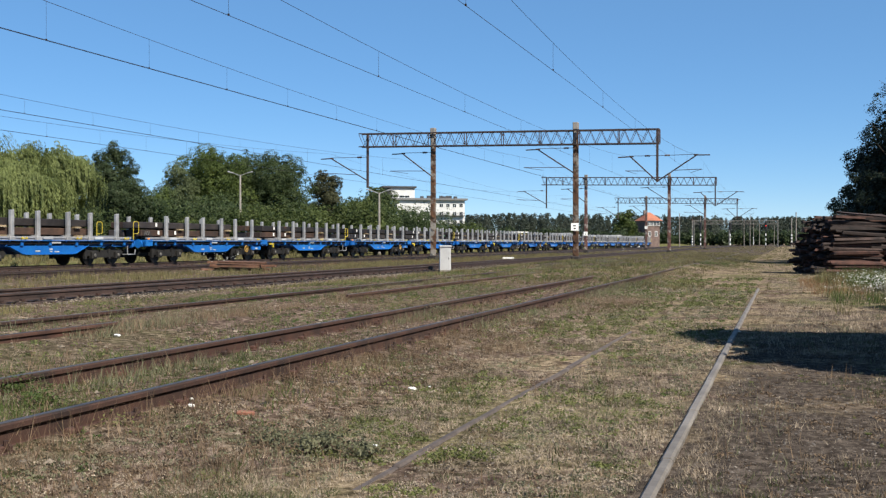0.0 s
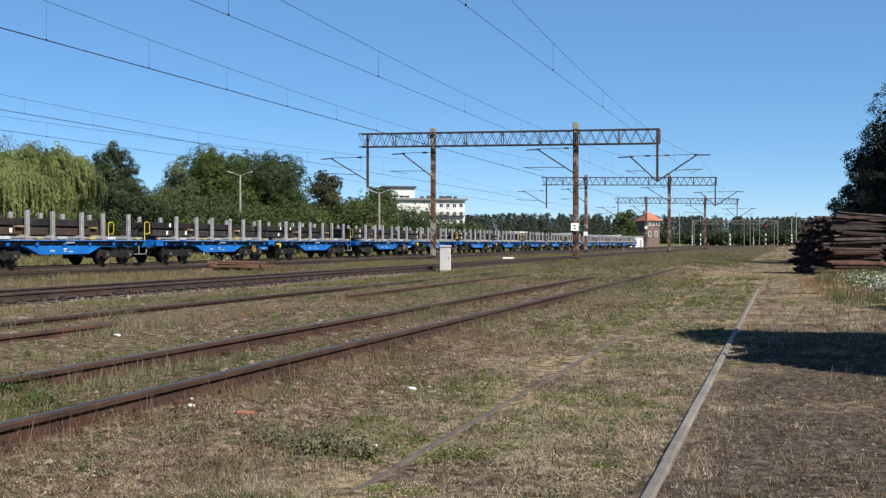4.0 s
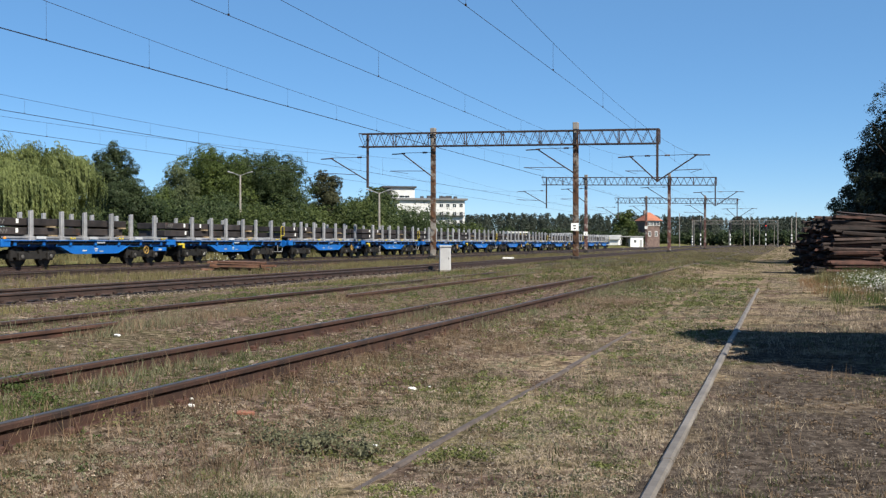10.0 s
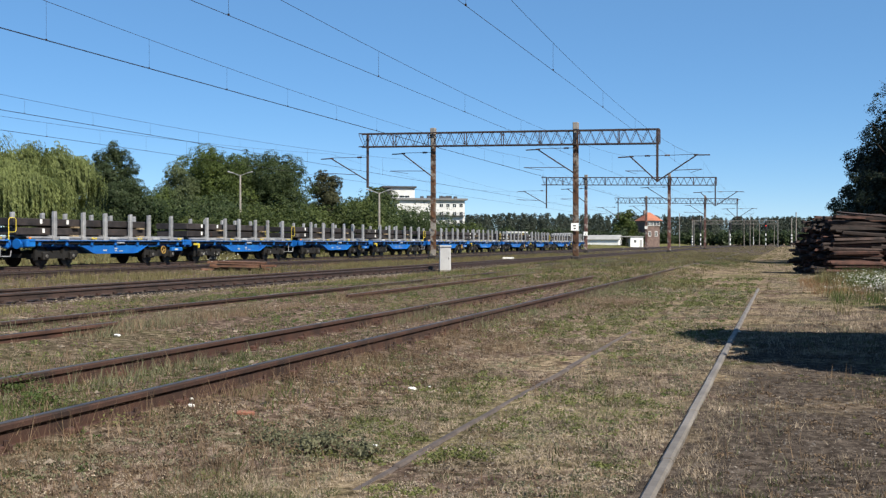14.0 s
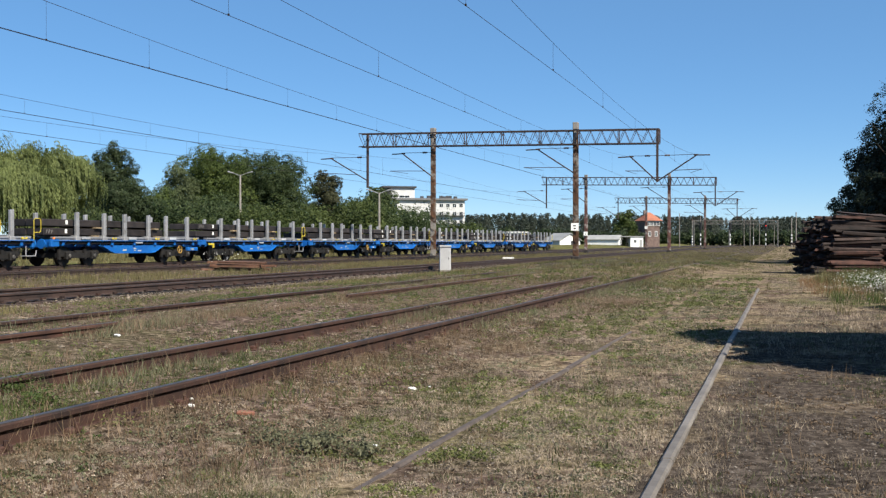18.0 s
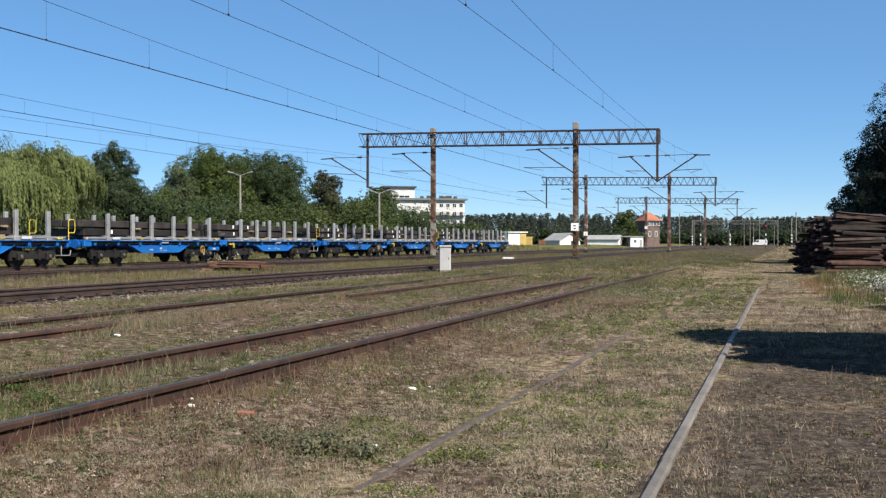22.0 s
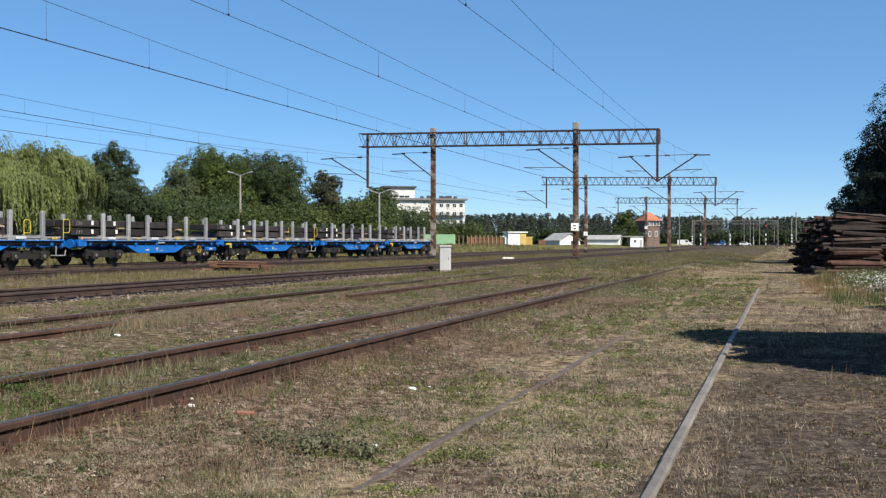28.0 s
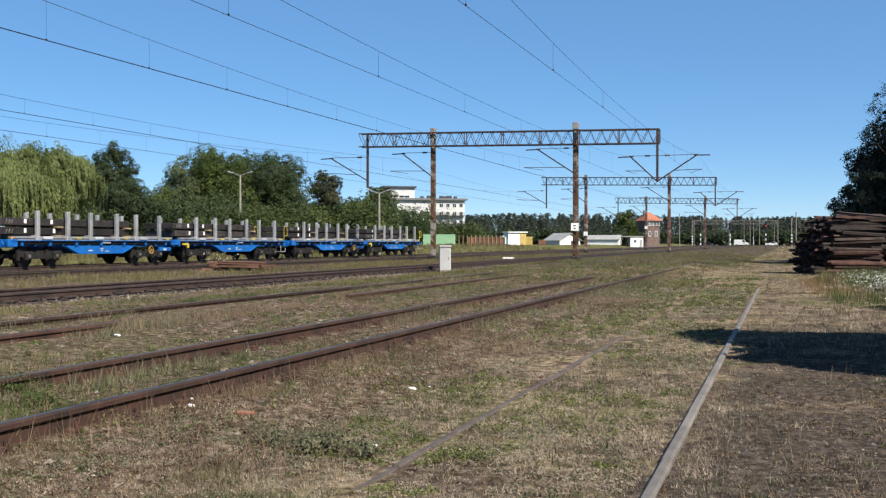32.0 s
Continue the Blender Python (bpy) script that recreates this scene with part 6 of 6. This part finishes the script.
strip("tall_grass", "green grass tufts below the sleeper pile", 4500, 60, (1.0, 4.4), (22, 39.5), 0.1, 0.42, WEED_GREEN, 0.006, patchy=-0.1)
strip("tall_grass", "straw-green grass tufts below the sleeper pile", 7000, 63, (0.9, 4.4), (20, 40), 0.1, 0.4, WEED_OLIVE, 0.006, patchy=-0.1)
strip("tall_grass", "tall green weeds against the foot of the sleeper pile", 5000, 96, (2.0, 4.8), (33, 41), 0.2, 0.7, WEED_GREEN, 0.007, patchy=-0.35)
strip("tall_grass", "tall straw weeds against the foot of the sleeper pile", 5000, 97, (1.2, 4.8), (33, 41), 0.2, 0.62, WEED_OLIVE, 0.007, patchy=-0.3)
strip("green_grass_tuft", "fresh green grass between the rusty rails", 2600, 98, (-5.85, -4.85), (4.3, 6.1), 0.04, 0.15, WEED_GREEN, 0.0036, patchy=-0.3, lean=0.8)
strip("dry_sorrel", "orange-brown dry sorrel beside the sleeper pile", 1700, 61, (0.5, 1.9), (27.0, 38.5), 0.1, 0.38, SORREL, 0.005, patchy=0.0)
strip("brown_grass", "brownish dry grass beside the lane", 26000, 62, (-0.4, 3.4), (13, 38), 0.03, 0.13, GRASS_DRY, 0.004, patchy=-0.1, lean=0.9)


def rosettes(name, label, count, seed, box_x, box_y, r0, r1, mat, leaf, patchy=0.0, flat=0.5, per=26, bias=1.6):
    """Low cushions of small weed leaves, thickest near the lane's start."""
    rng = np.random.default_rng(seed)
    n = count // per
    px = rng.uniform(*box_x, n)
    py = box_y[0] + (box_y[1] - box_y[0]) * rng.uniform(0, 1, n) ** bias
    ok = np.array([off_rails(a) and noise.noise((a * 0.55, b * 0.4, seed * 2.3)) + 0.5 * noise.noise((a * 1.9, b * 1.9, seed * 1.1)) > patchy for a, b in zip(px, py)])
    px, py = px[ok], py[ok]
    m = len(px)
    pz = np.array([rise(a, b) for a, b in zip(px, py)])
    size = rng.uniform(r0, r1, (m, 1, 1)) * rng.uniform(0.5, 1.0, (m, 1, 1))
    way = rng.normal(0, 1, (m, per, 3))
    way[:, :, 2] = np.abs(way[:, :, 2])
    way /= np.linalg.norm(way, axis=2, keepdims=True)
    c = np.stack([px, py, pz], 1)[:, None, :] + way * size * rng.uniform(0.35, 1.0, (m, per, 1)) * np.array([1, 1, flat])
    grow = np.repeat(1 + 0.05 * py, per)[:, None]
    c, way = c.reshape(-1, 3), way.reshape(-1, 3)
    tips = leaf_tips(rng, c, way + np.array([0, 0, 0.3]), leaf, 0.6)
    tips = c[:, None, :] + (tips - c[:, None, :]) * grow[:, None, :]
    tagged(sheet(name, tips, 3, mat), label, "weeds", kind="stuff")


WEED_LIME = foliage("yellow_green_weeds", (0.045, 0.058, 0.016), (0.165, 0.18, 0.062), 0.3, 0.7)
BROWN_WEED = foliage("withered_brown_leaves", (0.0378, 0.0252, 0.0168), (0.1848, 0.1302, 0.084), 0.2, 1.4)
STRAW_WEED = foliage("bleached_straw_leaves", (0.072, 0.057, 0.042), (0.35, 0.29, 0.222), 0.2, 1.4)
rosettes("low_weeds", "low cushions of grey-green weeds in the dry grass", 90000, 91, (-4.3, -0.8), (3.6, 34), 0.04, 0.13, PALE_WEED, 0.008, patchy=-0.02)
rosettes("low_weeds", "low cushions of fresh green weeds in the yard", 70000, 92, (-12.0, -1.0), (3.6, 40), 0.04, 0.15, WEED_GREEN, 0.009, patchy=0.14)
rosettes("withered_weeds", "withered brown weeds hugging the ground", 110000, 93, (-12.0, 2.6), (3.4, 34), 0.04, 0.14, BROWN_WEED, 0.008, patchy=-0.05)
rosettes("low_weeds", "yellow-green weeds over the middle of the yard", 70000, 101, (-3.7, -0.85), (6.0, 40), 0.05, 0.16, WEED_LIME, 0.009, patchy=0.06, flat=0.7)
rosettes("low_weeds", "yellow-green weeds between the rusty tracks", 60000, 102, (-14.0, -3.8), (5.0, 50), 0.06, 0.2, WEED_LIME, 0.010, patchy=0.12, flat=0.9)
rosettes("low_weeds", "fresh green low weeds in the near grass", 40000, 99, (-3.4, -1.5), (4.0, 7.2), 0.03, 0.11, WEED_LIME, 0.008, patchy=-0.02, bias=1.0)
rosettes("withered_weeds", "withered red-brown weeds along the rusty rail", 30000, 95, (-4.5, -3.3), (3.4, 16), 0.04, 0.12, BROWN_WEED, 0.008, patchy=-0.5)
rosettes("bleached_weeds", "bleached straw tufts hugging the ground", 100000, 94, (-4.2, -0.75), (3.4, 30), 0.03, 0.12, STRAW_WEED, 0.007, patchy=-0.08)
rosettes("bleached_weeds", "bleached straw tufts in the near grass", 34000, 103, (-3.3, -0.75), (3.6, 7.6), 0.03, 0.10, STRAW_WEED, 0.007, patchy=-0.1, bias=1.0)
rosettes("bleached_weeds", "sparse straw tufts and chaff on the bare lane", 26000, 104, (-0.6, 2.4), (3.6, 16), 0.02, 0.09, STRAW_WEED, 0.005, patchy=0.1, flat=0.35)
rosettes("withered_weeds", "dark withered weeds on the bare lane", 20000, 105, (-0.6, 2.4), (3.6, 16), 0.02, 0.10, BROWN_WEED, 0.006, patchy=0.05, flat=0.4)
rosettes("low_weeds", "scattered green weeds on the bare lane", 12000, 106, (-0.6, 2.4), (4.2, 16), 0.02, 0.09, WEED_LIME, 0.006, patchy=0.3, flat=0.6)


def build_flowers():
    """A drift of white blossoms over green stems beside the pile."""
    rng = np.random.default_rng(90)
    n = 3000
    x, y = rng.normal(3.2, 0.75, n), rng.normal(32.0, 4.0, n)
    z = np.array([rise(a, b) for a, b in zip(x, y)]) + rng.uniform(0.05, 0.42, n)
    c = np.stack([x, y, z], 1)
    up = np.tile(np.array([0.25, -0.5, 0.8]), (n, 1))
    tagged(sheet("white_flowers", leaf_tips(rng, c, up, 0.017, 0.9), 3, PETAL), "drift of small white blossoms at the yard's edge", "flowers", kind="stuff")
    for cx, cy, k in ((-24.8, 39.2, 26), (-25.6, 42.3, 20), (-13.0, 85.0, 20)):
        cc = np.stack([rng.normal(cx, 0.25, k), rng.normal(cy, 0.25, k), rng.uniform(0.5, 0.95, k)], 1)
        tagged(sheet("white_flowers", leaf_tips(rng, cc, np.tile(np.array([0.2, -0.4, 0.9]), (k, 1)), 0.028, 0.4), 3, PETAL), "pale umbel flowers of a tall weed beside the track", "flowers", kind="stuff")


build_flowers()


def build_plant(slope, d, h, r, seed, mat, leaves=700, name="wild_plant", label="bushy dark green weed growing in the dry grass"):
    x, y = spot(slope, d)
    t = thing(name, label, "plant", (x, y, rise(x, y)), group="bushy weeds")
    rng = random.Random(seed)
    bm = bmesh.new()
    for i in range(16):
        a = rng.uniform(0, math.tau)
        rod(bm, (0, 0, -0.02), (math.cos(a) * r * 0.8, math.sin(a) * r * 0.8, h * rng.uniform(0.5, 1.0)), 0.004, 0.002, 4)
    part("stem", bm, STALK, t)
    lobes = [(rng.uniform(-r, r) * 0.5, rng.uniform(-r, r) * 0.5, h * rng.uniform(0.3, 0.65), r * 0.55, r * 0.55, h * 0.35) for _ in range(5)]
    sheet("leaves", crown(seed, lobes, leaves, 0.010, r * 0.45), 3, mat, t)


WEED_DARK = foliage("grey_green_weed_leaves", (0.0664, 0.0722, 0.042), (0.1722, 0.1722, 0.105), 0.35, 2.0)
for i, (sl, d, h, r) in enumerate(((-0.134, 6.55, 0.14, 0.30), (-0.085, 6.45, 0.10, 0.22), (-0.17, 6.75, 0.10, 0.2), (0.0, 17.5, 0.2, 0.4), (-0.44, 8.0, 0.12, 0.3), (-0.41, 7.6, 0.12, 0.24), (0.30, 50.0, 0.35, 1.4), (0.27, 52.0, 0.3, 1.3), (0.285, 55.0, 0.3, 1.5))):
    build_plant(sl, d, h, r, 200 + i, WEED_GREEN if i > 3 else WEED_DARK, ((1100 if i == 0 else 500) if d < 40 else 2200))


def build_litter():
    for sl, d, s in ((-0.031, 9.35, 0.05), (-0.014, 9.5, 0.025), (-0.069, 6.7, 0.03), (-0.255, 7.65, 0.035), (-0.254, 7.9, 0.02), (0.017, 9.1, 0.02), (-0.19, 34, 0.09), (-0.33, 13, 0.05), (0.30, 15.2, 0.03)):
        x, y = spot(sl, d)
        bm = bmesh.new()
        vs = box(bm, (0, 0, 0), (s * 1.4, s, s * 0.7), bevel=s * 0.2)
        for v in bm.verts:
            v.co += Vector((noise.noise(v.co * 40 + Vector((d, 0, 0))), noise.noise(v.co * 40 + Vector((0, d, 0))), 0)) * s * 0.4
        o = part("white_stone", bm, WHITE)
        o.location = (x, y, rise(x, y) + s * 0.3)
        tagged(o, "small whitish lump lying in the dry grass", "stone", "whitish lumps in the grass")
    x, y = spot(-0.2, 7.6)
    bm = bmesh.new()
    box(bm, (0, 0, 0), (0.14, 0.08, 0.03), bevel=0.008)
    o = part("brick_fragment", bm, surface("red_brick_piece", (0.1327, 0.0554, 0.0361), (0.2108, 0.0941, 0.0613), 0.9, 12, 60))
    o.location, o.rotation_euler = (x, y, rise(x, y) + 0.005), (0, 0.08, YAW + 0.2)
    tagged(o, "broken piece of red brick half sunk in soil", "brick")
    x, y = spot(0.066, 80.0)
    bm = bmesh.new()
    box(bm, (0, 0, 0.05), (0.9, 0.5, 0.16), bevel=0.02)
    o = part("concrete_slab", bm, WHITE)
    o.location, o.rotation_euler = (x, y, rise(x, y)), (0, 0, YAW)
    tagged(o, "pale concrete slab lying beside the track", "slab")


build_litter()


# ---- what moves ----
METRES = 6.3526
RUN = [(0, 0.000), (1, 0.996), (2, 2.000), (3, 3.000), (3.5, 3.481), (5.5, 5.511), (6, 5.967), (7, 6.909), (8, 7.925), (9, 8.906), (10, 9.891), (11, 10.856), (12, 11.818), (13, 12.785), (14, 13.786), (14.5, 14.254), (16.5, 16.227), (17, 16.711), (18, 17.679), (19, 18.646), (20, 19.605), (21, 20.538), (22, 21.454), (23, 22.332), (24, 23.152), (25, 23.895), (25.5, 24.233), (27.5, 25.418), (28, 25.646), (28.5, 25.836), (29, 26.006), (29.5, 26.138), (30, 26.245), (30.5, 26.314), (31, 26.360), (31.4, 26.365), (32, 26.365)]


def run_at(t):
    for (a, s0), (b, s1) in zip(RUN[:-1], RUN[1:]):
        if a <= t <= b:
            return (s0 + (s1 - s0) * (t - a) / (b - a)) * METRES
    return RUN[-1][1] * METRES


def motions():
    for ob, y in TRAIN:
        walk(ob, [(t, pose(TRAIN_X, y - s * METRES, RAIL_TOP)) for t, s in RUN])
    # wheelsets turn as they roll; alike ones share their keys
    lead = {}
    for ob, _ in TRAIN:
        for w in ob.children_recursive:
            if w.name.split(".")[0] != "wheelset":
                continue
            ay = round(w.location.y, 2)
            if ay not in lead:
                walk(w, [(t, pose(0, ay, 0.46, math.degrees(run_at(t) / 0.46))) for t in [i / 10 for i in range(321)]])
                lead[ay] = w
            else:
                w.rotation_mode = "QUATERNION"
                keys = w.animation_data_create()
                keys.action = lead[ay].animation_data.action
                keys.action_slot = lead[ay].animation_data.action_slot
    for v, way, rows in TRAFFIC:
        walk(v, [(t, pose(-left, ROAD_Y - 1.8 * way, 0.24, 0, 0, 0 if way > 0 else 180)) for t, left in rows])


motions()
